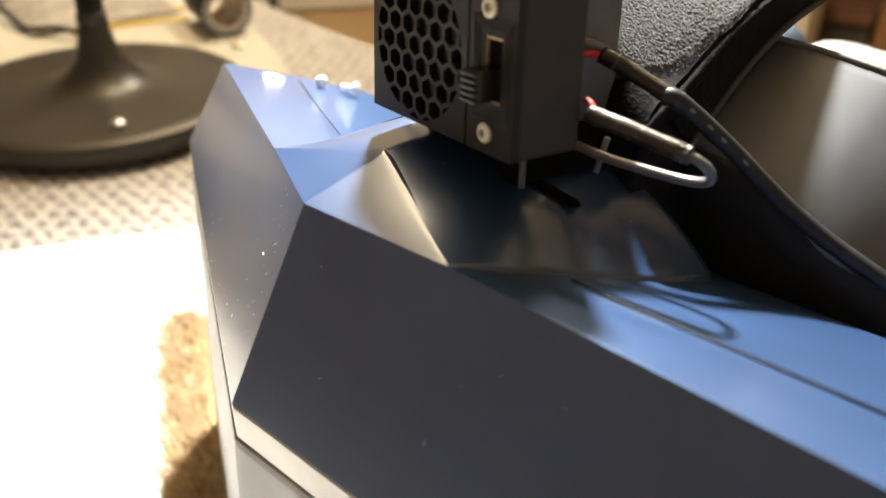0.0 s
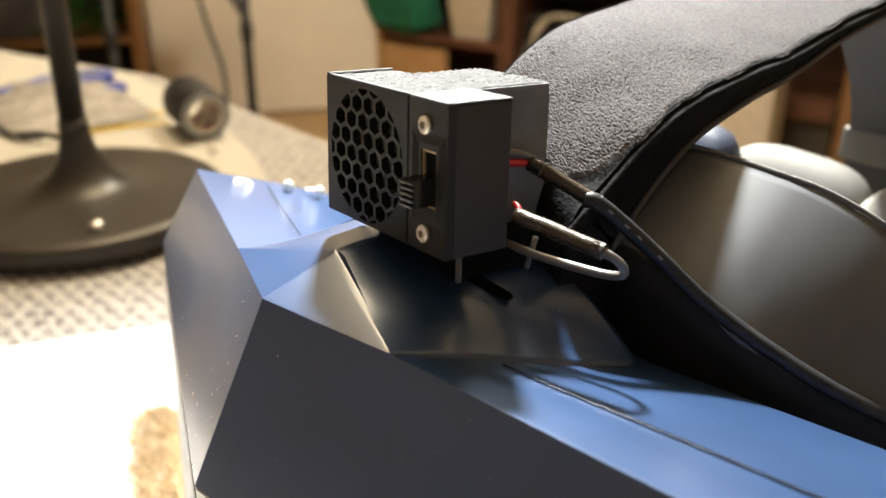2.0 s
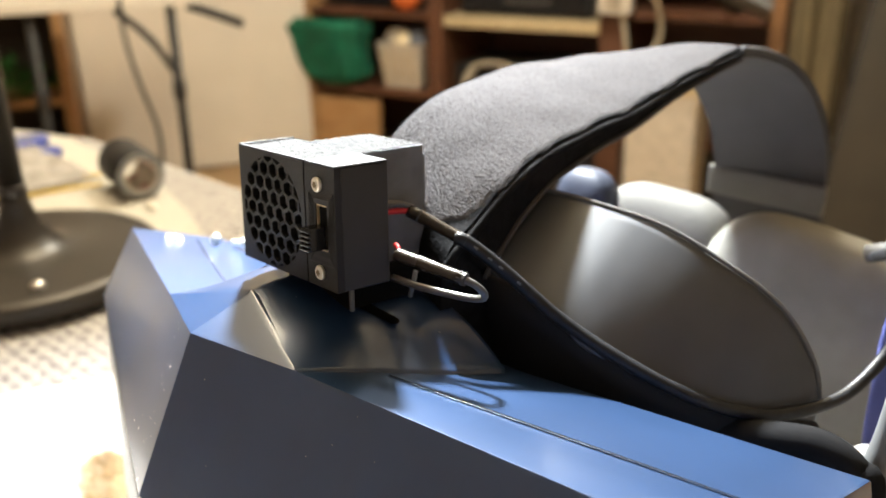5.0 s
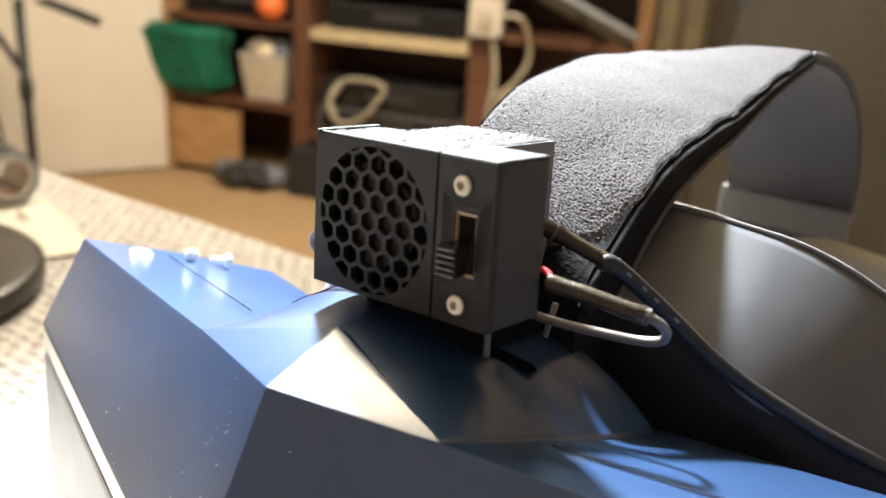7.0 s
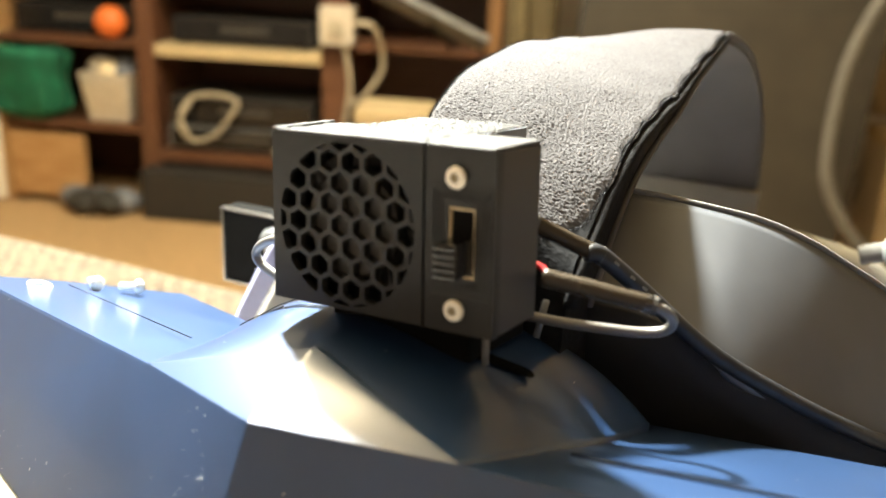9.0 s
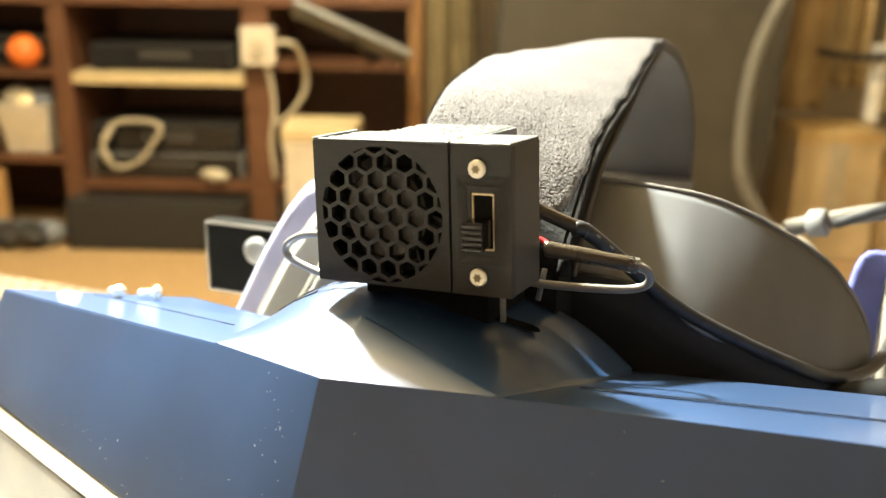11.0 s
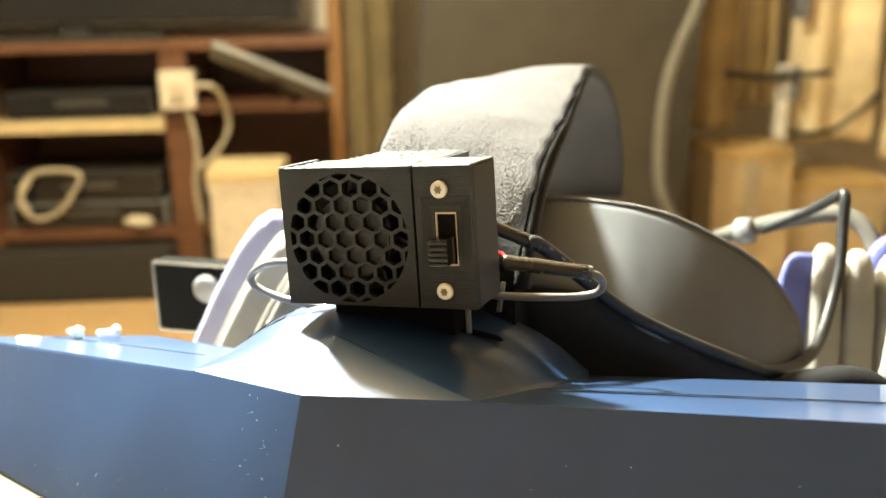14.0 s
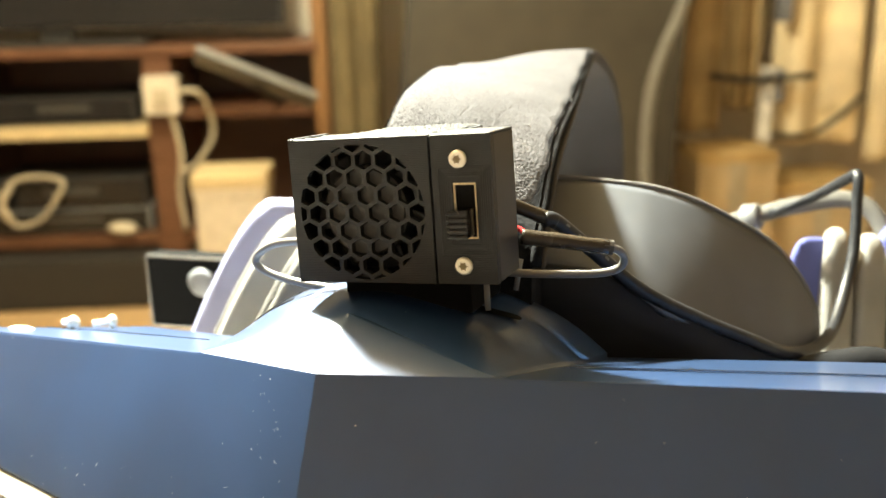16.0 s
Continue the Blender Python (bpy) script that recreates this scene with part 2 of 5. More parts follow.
# cream cloth with the dimness of its corner put into the colour
CURT = material("dimmed_cream_fabric", (0.14, 0.108, 0.055), 0.9, var=0.25, scale=6, bump=0.5, bscale=14, dist=0.02)
ORANGE = material("orange_plastic", (0.7, 0.16, 0.03), 0.5)
GREYF = material("grey_fabric", (0.16, 0.17, 0.20), 0.9, var=0.3, scale=12, bump=0.4, bscale=20, dist=0.01)
HUBM = material("grey_fan_hub", (0.045, 0.043, 0.040), 0.5, var=0.35, scale=260, bump=0.3, bscale=500, dist=0.0004)


# ---- mesh helpers ----
def mesh_of(name, bm, mat, smooth=False):
    me = bpy.data.meshes.new(name)
    bm.normal_update()
    bm.to_mesh(me)
    bm.free()
    for m in mat if isinstance(mat, (list, tuple)) else [mat]:
        me.materials.append(m)
    for p in me.polygons:
        p.use_smooth = smooth
    return me


def part(name, bm, mat, parent=None, label="", smooth=False, m=None):
    ob = new(name, mesh_of(name, bm, mat, smooth))
    if parent is not None:
        ob.parent = parent
    if m is not None:
        ob.matrix_local = m
    if label:
        tagged(ob, label)
    return ob


def thing(name, m, label, category, group="", kind=""):
    ob = new(name)
    ob.empty_display_size = 0.02
    ob.matrix_world = m
    return tagged(ob, label, category, group, kind)


def box(x0, y0, z0, x1, y1, z1, bevel=0.0, seg=2):
    bm = bmesh.new()
    bmesh.ops.create_cube(bm, size=1.0)
    for v in bm.verts:
        v.co = Vector(((x0 + x1) / 2 + v.co.x * (x1 - x0), (y0 + y1) / 2 + v.co.y * (y1 - y0), (z0 + z1) / 2 + v.co.z * (z1 - z0)))
    if bevel:
        bmesh.ops.bevel(bm, geom=bm.edges[:], offset=bevel, segments=seg, affect="EDGES", profile=0.7)
    return bm


def lathe(profile, n=48, cap=True):
    """Turned round z from (radius, z) pairs."""
    bm = bmesh.new()
    rings = []
    for r, z in profile:
        rings.append([bm.verts.new((r * math.cos(2 * math.pi * i / n), r * math.sin(2 * math.pi * i / n), z)) for i in range(n)])
    for a, b in zip(rings, rings[1:]):
        for i in range(n):
            bm.faces.new((a[i], a[(i + 1) % n], b[(i + 1) % n], b[i]))
    if cap:
        bm.faces.new(rings[0][::-1])
        bm.faces.new(rings[-1])
    bmesh.ops.recalc_face_normals(bm, faces=bm.faces[:])
    return bm


def spline(points, steps=8):
    """A smooth line through points."""
    p = [Vector(q) for q in points]
    p = [2 * p[0] - p[1]] + p + [2 * p[-1] - p[-2]]
    out = []
    for a, b, c, d in zip(p, p[1:], p[2:], p[3:]):
        for k in range(steps):
            t = k / steps
            out.append(0.5 * ((2 * b) + (c - a) * t + (2 * a - 5 * b + 4 * c - d) * t * t + (3 * b - a - 3 * c + d) * t ** 3))
    return out + [p[-2]]


def tube(points, radius, n=10, steps=8, bm=None, taper=None):
    """A round cable along a smooth line."""
    line = spline(points, steps) if steps > 1 else [Vector(q) for q in points]
    bm = bm or bmesh.new()
    rings, side = [], None
    for i, q in enumerate(line):
        ahead = (line[min(i + 1, len(line) - 1)] - line[max(i - 1, 0)]).normalized()
        if side is None:
            side = ahead.orthogonal().normalized()
        side = (side - ahead * side.dot(ahead)).normalized()
        up = ahead.cross(side)
        r = radius if taper is None else radius * taper(i / (len(line) - 1))
        rings.append([bm.verts.new(q + r * (math.cos(2 * math.pi * k / n) * side + math.sin(2 * math.pi * k / n) * up)) for k in range(n)])
    for a, b in zip(rings, rings[1:]):
        for k in range(n):
            bm.faces.new((a[k], a[(k + 1) % n], b[(k + 1) % n], b[k]))
    bm.faces.new(rings[0][::-1])
    bm.faces.new(rings[-1])
    return bm


def solid(faces, bevel=0.0):
    """A body from polygons given as lists of points; equal points are shared."""
    bm = bmesh.new()
    seen = {}
    for f in faces:
        vs = []
        for q in f:
            k = tuple(round(c, 6) for c in q)
            if k not in seen:
                seen[k] = bm.verts.new(k)
            vs.append(seen[k])
        bm.faces.new(vs)
    bmesh.ops.recalc_face_normals(bm, faces=bm.faces[:])
    if bevel:
        bmesh.ops.bevel(bm, geom=[e for e in bm.edges if len(e.link_faces) == 2 and e.calc_face_angle() > 0.12], offset=bevel, segments=2, affect="EDGES", profile=0.7)
    return bm


def grid(fn, nu, nv, thick=0.0):
    """A sheet from fn(u, v), u and v from 0 to 1, given a thickness along its normal."""
    bm = bmesh.new()
    vs = [[bm.verts.new(fn(i / nu, j / nv)) for j in range(nv + 1)] for i in range(nu + 1)]
    for i in range(nu):
        for j in range(nv):
            bm.faces.new((vs[i][j], vs[i + 1][j], vs[i + 1][j + 1], vs[i][j + 1]))
    bmesh.ops.recalc_face_normals(bm, faces=bm.faces[:])
    if thick:
        bm.normal_update()
        bmesh.ops.solidify(bm, geom=bm.faces[:], thickness=thick)
    return bm


def crisp(ob, degrees):
    """Smooth shading that stays sharp across edges steeper than this."""
    bm = bmesh.new()
    bm.from_mesh(ob.data)
    for f in bm.faces:
        f.smooth = True
    for e in bm.edges:
        e.smooth = not (len(e.link_faces) == 2 and e.calc_face_angle() > radians(degrees))
    bm.to_mesh(ob.data)
    bm.free()
    return ob


def plate_xz(x0, z0, x1, z1, holes, y0, y1):
    """A flat plate in x and z with holes through it, from y0 to y1."""
    bm = bmesh.new()
    edges = []
    for loop in [[(x0, z0), (x1, z0), (x1, z1), (x0, z1)]] + holes:
        vs = [bm.verts.new((x, y0, z)) for x, z in loop]
        edges += [bm.edges.new((a, b)) for a, b in zip(vs, vs[1:] + vs[:1])]
    bmesh.ops.triangle_fill(bm, use_beauty=True, use_dissolve=False, edges=edges)
    bmesh.ops.recalc_face_normals(bm, faces=bm.faces[:])
    got = bmesh.ops.extrude_face_region(bm, geom=bm.faces[:])
    for v in got["geom"]:
        if isinstance(v, bmesh.types.BMVert):
            v.co.y = y1
    bmesh.ops.recalc_face_normals(bm, faces=bm.faces[:])
    return bm



# ---- the room ----
D0 = Vector((-2.64, 2.2, 0))
DX = Vector((0.956, 0.293, 0)).normalized()
ANG = math.atan2(DX.y, DX.x)
CAB = Matrix.Translation(D0) @ Matrix.Rotation(ANG, 4, "Z")   # x along the cabinet front, y behind it

floor = part("floor", box(-4.6, -1.6, -0.1, 2.4, 5.0, 0.0), CARPET)
tagged(floor, "tan brown carpeted floor", "floor", kind="structure")
ceiling = part("ceiling", box(-4.6, -1.6, 2.45, 2.4, 5.0, 2.55), CEIL)
tagged(ceiling, "plain cream ceiling", "ceiling", kind="structure")
# Unseen south wall: nearness and grey set to bounce fill onto the shell.
for nm, b, lab in (
    ("wall_south", (-4.6, -1.7, 0, 2.4, -1.6, 2.45), "unseen pale grey wall that closes the room"),
    ("wall_west", (-4.7, -1.7, 0, -4.6, 5.1, 2.45), "plain cream painted wall"),
    ("wall_east", (2.4, -1.7, 0, 2.5, 5.1, 2.45), "plain cream painted wall"),
):
    tagged(part(nm, box(*b), WALLB if nm == "wall_south" else WALLM), lab, "wall", kind="structure")
wn = part("wall_north", box(-1.4, 0.50, 0, 6.0, 0.60, 2.45), WALLM, m=CAB)
tagged(wn, "cream painted wall behind the cabinet", "wall", kind="structure")

# ---- the table and what lies on it ----
TOP = 0.740
table = thing("table", pose(0, 0, 0), "long table hidden under a woven cloth", "table")
outline = [(-1.65, -0.62), (0.95, -0.62), (0.95, 0.425), (-0.93, 0.425), (-1.65, 0.195)]
part("tabletop", solid([[(x, y, 0.705) for x, y in outline], [(x, y, 0.734) for x, y in outline]] + [[(*p, 0.705), (*q, 0.705), (*q, 0.734), (*p, 0.734)] for p, q in zip(outline, outline[1:] + outline[:1])], 0.003), OAK, table)
for lx in (-1.55, 0.88):
    for ly in (-0.55, 0.12 if lx < 0 else 0.36):
        part("leg", box(lx - 0.025, ly - 0.025, 0.0, lx + 0.025, ly + 0.025, 0.705, 0.003), OAK, table)


def cloth_at(u, v):
    x = -1.67 + 2.64 * u
    s = -0.64 + (1.22 - 0.32 * max(0.0, -0.93 - x)) * v
    ripple = 0.0012 * noise.noise(Vector((x * 7, s * 7, 0))) + 0.0006 * noise.noise(Vector((x * 25, s * 25, 3)))
    edge = 0.434 - 0.32 * max(0.0, -0.93 - x) + 0.004 * noise.noise(Vector((x * 6, 0, 1)))
    r = 0.012
    if s < edge:
        return Vector((x, s, TOP - 0.0015 + ripple))
    a = min((s - edge) / r, math.pi / 2)
    rest = max(0.0, s - edge - r * math.pi / 2)
    wave = 0.012 * noise.noise(Vector((x * 5, rest * 4, 5))) * min(1, rest * 12)
    return Vector((x, edge + r * math.sin(a) + wave, TOP - 0.0015 + ripple - r * (1 - math.cos(a)) - rest))


tagged(part("tablecloth", grid(cloth_at, 150, 110, 0.0012), CLOTH, smooth=True), "white tablecloth with rows of grey woven marks", "tablecloth")


def sheet(outline, z, bend=0.0005):
    bm = bmesh.new()
    vs = [bm.verts.new((x, y, z + bend * noise.noise(Vector((x * 9, y * 9, 2))))) for x, y in outline]
    bmesh.ops.recalc_face_normals(bm, faces=[bm.faces.new(vs)])
    bmesh.ops.solidify(bm, geom=bm.faces[:], thickness=0.0004)
    return bm


tagged(part("paper_sheet", sheet([(-0.388, 0.006), (-0.372, 0.048), (-0.352, 0.09), (-0.326, 0.142), (-0.30, 0.20), (-0.02, 0.10), (0.02, -0.30), (-0.42, -0.28)], TOP + 0.0022), PAPER),
       "bright white paper sheet lying on the tablecloth", "paper")
tagged(part("paper_sheet", sheet([(-0.505, 0.322), (-0.58, 0.352), (-0.655, 0.376), (-0.80, 0.405), (-0.95, 0.412), (-1.30, 0.300), (-1.28, 0.02), (-0.74, 0.10), (-0.54, 0.24)], TOP + 0.0022), PAPERB),
       "cream paper sheet under the lamp base", "paper")

# desk lamp with a round base
LX, LY = -0.553, 0.170
desk_lamp = thing("desk_lamp", pose(LX, LY, TOP + 0.0025), "dark metal desk lamp with a wide round base", "lamp")
bm = lathe([(0.113, 0.0), (0.117, 0.003), (0.117, 0.014), (0.114, 0.0170), (0.104, 0.0182), (0.090, 0.0190), (0.074, 0.0198), (0.058, 0.0211), (0.045, 0.0232), (0.034, 0.0268), (0.024, 0.0350), (0.0165, 0.046), (0.0128, 0.060), (0.0108, 0.072)], 96)
for v in bm.verts:
    v.co += Vector((0.0045, 0.0047, 0)) * min(1.0, max(0.0, (v.co.z - 0.019) / 0.012))
part("base", bm, LAMPM, desk_lamp, smooth=True)
part("pole", lathe([(0.0102, 0.071), (0.0096, 0.30), (0.0092, 0.542)], 32), LAMPM, desk_lamp, smooth=True, m=pose(0.0045, 0.0047, 0.0))
part("collar", lathe([(0.0104, 0.066), (0.0116, 0.067), (0.0113, 0.078), (0.0100, 0.079)], 32), LAMPM, desk_lamp, "slim collar of the pole", smooth=True, m=pose(0.0045, 0.0047, 0.0))
part("pin", lathe([(0.0058, 0.0205), (0.0055, 0.024), (0.003, 0.0258)], 20), STEEL, desk_lamp, "small brass-coloured pin", smooth=True, m=pose(0.086, -0.022, -0.0015))
bm = tube([(0.0045, 0.0047, 0.540), (0.012, 0.010, 0.590), (0.05, 0.030, 0.635), (0.14, 0.070, 0.670), (0.285, 0.108, 0.672)], 0.009, 14, 8)
part("arm", bm, LAMPM, desk_lamp, smooth=True)
part("head", lathe([(0.012, 0.048), (0.045, 0.040), (0.056, 0.022), (0.060, 0.0), (0.056, 0.0), (0.051, 0.022), (0.012, 0.042)], 48, False), LAMPM, desk_lamp, "round lamp head", smooth=True, m=pose(0.298, 0.122, 0.618, 22, -22, 0))

# roll of tape lying on its side
tape = thing("tape_roll", pose(-0.681, 0.352, TOP + 0.0275, 0, 0, 167), "short roll of black tape lying on its side", "tape")
ring = [(0.0180, -0.034), (0.0243, -0.034), (0.0250, -0.033), (0.0250, 0.033), (0.0243, 0.034), (0.0180, 0.034), (0.0180, -0.034)]
bm = lathe(ring, 56, False)
for f in bm.faces:
    f.material_index = 1 if abs(f.normal.z) > 0.6 else 0
crisp(part("winding", bm, [TAPEB, TAPEG], tape, m=pose(0, 0, 0, 0, 90, 0)), 40)
crisp(part("core", lathe([(0.0164, -0.034), (0.0179, -0.0342), (0.0179, 0.0342), (0.0164, 0.034), (0.0164, -0.034)], 48, False), CARD, tape, "printed cardboard core", m=pose(0, 0, 0, 0, 90, 0)), 40)

# printed marks inside the tape core
def core_mark(a0, a1, x0, x1):
    def fn(u, v):
        a = radians(a0 + (a1 - a0) * u)
        return Vector((x0 + (x1 - x0) * v, 0.01625 * math.cos(a), 0.01625 * math.sin(a)))
    return grid(fn, 10, 2, 0.0002)


for a0 in (150, 235, 320):
    for x0 in (-0.026, 0.010):
        for da, dx in ((0, 0.0), (0, 0.0045), (0, 0.009)):
            part("printed_bar", core_mark(a0, a0 + 34, x0 + dx, x0 + dx + 0.0018), REDP, tape)

# scissors with blue handles
scissors = thing("scissors", pose(-0.925, 0.245, TOP + 0.009, 0, 0, 80), "scissors with blue plastic handles lying on paper", "scissors")
for s in (-1, 1):
    loop = [(0.082 + 0.044 * math.cos(a), s * 0.024 + 0.017 * math.sin(a) + s * 0.05 * 0.044 * math.cos(a), 0.002 * s) for a in [2 * math.pi * k / 16 for k in range(17)]]
    bm = tube(loop, 0.0068, 12, 2)
    tube([(-0.004, -0.004 * s, 0.002 * s), (0.016, 0.004 * s, 0.002 * s), (0.042, 0.020 * s, 0.002 * s)], 0.0085, 12, 6, bm=bm)
    handle = part("handle", bm, PLIERB, scissors, "blue plastic handle", smooth=True)
    part("inner_grip", tube([(0.082 + 0.85 * (x - 0.082), s * 0.024 + 0.72 * (y - s * 0.024), z) for x, y, z in loop], 0.0050, 10, 2), GREYP, handle, "soft grey inner grip", smooth=True)
    part("blade", solid([[(-0.006, -0.008 * s, 0.0), (-0.10, 0.002 * s, 0.0), (-0.006, 0.006 * s, 0.0)], [(-0.006, -0.008 * s, 0.002 * s), (-0.006, 0.006 * s, 0.002 * s), (-0.10, 0.002 * s, 0.002 * s)],
                         [(-0.006, -0.008 * s, 0.0), (-0.006, -0.008 * s, 0.002 * s), (-0.10, 0.002 * s, 0.002 * s), (-0.10, 0.002 * s, 0.0)], [(-0.10, 0.002 * s, 0.0), (-0.10, 0.002 * s, 0.002 * s), (-0.006, 0.006 * s, 0.002 * s), (-0.006, 0.006 * s, 0.0)],
                         [(-0.006, 0.006 * s, 0.0), (-0.006, 0.006 * s, 0.002 * s), (-0.006, -0.008 * s, 0.002 * s), (-0.006, -0.008 * s, 0.0)]]), STEEL, scissors, "steel blade")
part("pivot", lathe([(0.005, -0.004), (0.0055, -0.003), (0.0055, 0.003), (0.005, 0.004)], 24), STEEL, scissors, smooth=True, m=pose(-0.012, 0, 0))


def crumple(u, v):
    x, y = (u - 0.5) * 0.21, (v - 0.5) * 0.15
    lift = math.sin(math.pi * u) ** 0.6 * math.sin(math.pi * v) ** 0.6
    return Vector((x, y, 0.002 + lift * (0.014 + 0.018 * abs(noise.noise(Vector((x * 22, y * 22, 1))))) + 0.003 * noise.noise(Vector((x * 70, y * 70, 4))) * lift))


bag = thing("zip_bag", pose(-0.862, 0.283, TOP + 0.0035, 0, 0, -6), "crumpled clear zip bag with a yellow seal", "bag")
part("film", grid(crumple, 60, 44, 0.0004), BAG, bag, smooth=True)
to_bag = bag.matrix_world.inverted()
for line in ([(-0.748, 0.229), (-0.763, 0.270), (-0.763, 0.316), (-0.752, 0.352)], [(-0.742, 0.250), (-0.740, 0.278), (-0.730, 0.310), (-0.717, 0.338)]):
    part("seal", tube([to_bag @ Vector((x, y, TOP + 0.006)) for x, y in line], 0.0019, 8, 8), YELLOW, bag, "yellow zip seal", smooth=True)


tagged(part("thin_cable", tube([(-1.05, 0.16, TOP + 0.006), (-0.92, 0.195, TOP + 0.006), (-0.846, 0.200, TOP + 0.012), (-0.79, 0.200, TOP + 0.007), (-0.75, 0.218, TOP + 0.012), (-0.72, 0.24, TOP + 0.006)], 0.0028, 8, 8), CABLE, smooth=True),
       "thin black cable lying on the paper", "cable")


def clip_piece():
    bm = tube([(-0.006, 0, 0.002), (-0.002, 0.002, 0.006), (0.004, 0, 0.007), (0.007, -0.001, 0.002)], 0.0017, 8, 6)
    return tube([(-0.004, 0.004, 0.0018), (0.002, 0.006, 0.004), (0.008, 0.003, 0.0018)], 0.0015, 8, 6, bm=bm)


tagged(part("metal_clip", clip_piece(), SCREWM, smooth=True, m=pose(-0.614, 0.329, TOP + 0.0022)), "tiny shiny bent metal clip on the paper", "clip")

# tuft of brown bristles beside the headset
rng = random.Random(5)
bm = bmesh.new()
for i in range(6500):
    x, y = rng.uniform(-0.105, 0.105), rng.gauss(-0.002, 0.0058)
    lean = rng.gauss(-0.006, 0.005), rng.gauss(-0.005, 0.005)
    h = rng.uniform(0.004, 0.010)
    w = rng.uniform(0.0002, 0.0004)
    a = rng.uniform(0, math.pi)
    dx, dy = w * math.cos(a), w * math.sin(a)
    q = [bm.verts.new((x - dx, y - dy, 0.001)), bm.verts.new((x + dx, y + dy, 0.001)), bm.verts.new((x + lean[0] * 0.5 + dx * 0.7, y + lean[1] * 0.5 + dy * 0.7, h * 0.6)),
         bm.verts.new((x + lean[0] * 0.5 - dx * 0.7, y + lean[1] * 0.5 - dy * 0.7, h * 0.6)), bm.verts.new((x + lean[0], y + lean[1], h))]
    bm.faces.new((q[0], q[1], q[2], q[3]))
    bm.faces.new((q[3], q[2], q[4]))
brush = thing("soft_brush", pose(-0.148, 0.032, TOP + 0.003, 0, 0, -27), "flat brush of soft golden brown bristles on white paper", "brush")
tagged(part("bristles", bm, FUR, brush), kind="stuff")
part("backing", box(-0.105, -0.010, 0.0, 0.105, 0.009, 0.003, 0.001), FUR, brush)

# ---- the headset ----
headset = thing("vr_headset", pose(0, 0, 0), "dark blue faceted headset with a grey top strap", "headset")
A, D, B = (0, 0, 0.9352), (-0.0353, 0.0152, 0.9313), (-0.1485, 0.0654, 0.9115)
V, C = (-0.1520, 0.0490, 0.8840), (-0.003, -0.021, 0.8912)
E, F = (0.0004, 0.0202, 0.9406), (0.0376, 0.0066, 0.9343)
R, RC = (0.155, 0.0130, 0.9362), (0.158, -0.0080, 0.8925)
S0, S1 = (0.0462, 0.0262, 0.9289), (0.155, 0.0428, 0.9268)
G, RB, RL = (0.0565, 0.0755, 0.9119), (0.154, 0.0905, 0.9108), (0.162, 0.080, 0.886)
LB, LB2, LK = (-0.110, 0.116, 0.8950), (-0.142, 0.097, 0.8995), (-0.044, 0.0800, 0.9080)
LBb, LB2b, RBb, Gb, LKb = (-0.112, 0.118, 0.872), (-0.147, 0.098, 0.876), (0.156, 0.094, 0.880), (0.0565, 0.079, 0.880), (-0.044, 0.083, 0.876)
crisp(part("front_shell", solid([
    (A, D, E), (A, E, F), (A, F, R, RC, C), (A, C, V, B, D),
    (F, S0, S1, R), (S0, G, RB, S1), (R, S1, RB, RL, RC),
    (D, B, LB2, LB, LK), (B, V, LB2b, LB2), (LB2, LB2b, LBb, LB), (LB, LBb, LKb, LK), (G, Gb, RBb, RB), (RB, RBb, RL),
    (D, LK, G, S0, F, E), (LK, LKb, Gb, G), (C, RC, RL, RBb, Gb, LKb, LBb, LB2b, V)], 0.0009), BLUE, headset, "satin dark blue faceted shell with dust specks"), 9)

# raised hump behind the front ridge
FRONT = [Vector(D), Vector(E), Vector(F)]


def hump(u, v):
    f = FRONT[0].lerp(FRONT[1], u * 2) if u < 0.5 else FRONT[1].lerp(FRONT[2], u * 2 - 1)
    a = math.pi * u
    s = abs(math.cos(a))
    back = Vector((0.0055 - 0.0515 * math.cos(a), 0.0650 + 0.002 * u, 0.9165 + 0.0185 * (1 - s ** 3)))
    p = f.lerp(back, v)
    p.z += 0.0022 * math.sin(math.pi * v) * math.sin(a) + 0.0004 * (1 - math.exp(-8 * v)) - 0.0001
    p.z += 0.0006 * (1 - math.exp(-8 * v)) * (1 - v) ** 2 * math.sqrt(abs(math.sin(a)))
    w = max(0.0, u - 0.66) / 0.34
    p.z += 0.0020 * math.sin(math.pi * min(1.0, v * 1.4)) * (math.sin(math.pi * w) * 0.8 + 0.1 * w)
    p.x += 0.0030 * w ** 3 * math.sin(math.pi * v)
    p.z -= 0.0010 * (max(0.0, v - 0.84) / 0.16) ** 2 * math.sin(a)
    return p


def hump_shell():
    bm = grid(hump, 48, 44)
    rim = [hump(i / 48, 1.0) for i in range(49)]
    low = [bm.verts.new(p + Vector((0, 0.004, -0.05))) for p in rim]
    top = [bm.verts.new(p) for p in rim]
    for i in range(48):
        bm.faces.new((top[i], top[i + 1], low[i + 1], low[i]))
    side = [hump(1.0, i / 44) for i in range(45)]
    top, low = ([bm.verts.new(p + Vector((0.002, 0, -1)) * d) for p in side] for d in (0.0, 0.012))
    for i in range(44):
        bm.faces.new((top[i], top[i + 1], low[i + 1], low[i]))
    bmesh.ops.remove_doubles(bm, verts=bm.verts[:], dist=1e-6)
    bmesh.ops.recalc_face_normals(bm, faces=bm.faces[:])
    return bm


dome = part("hump", hump_shell(), BLUE, headset, smooth=True)
# sharp front ridge on the hump
for e in dome.data.edges:
    a, b = (dome.data.vertices[i].co for i in e.vertices)
    if abs(a.z - b.z) > 0.02:
        e.use_edge_sharp = True


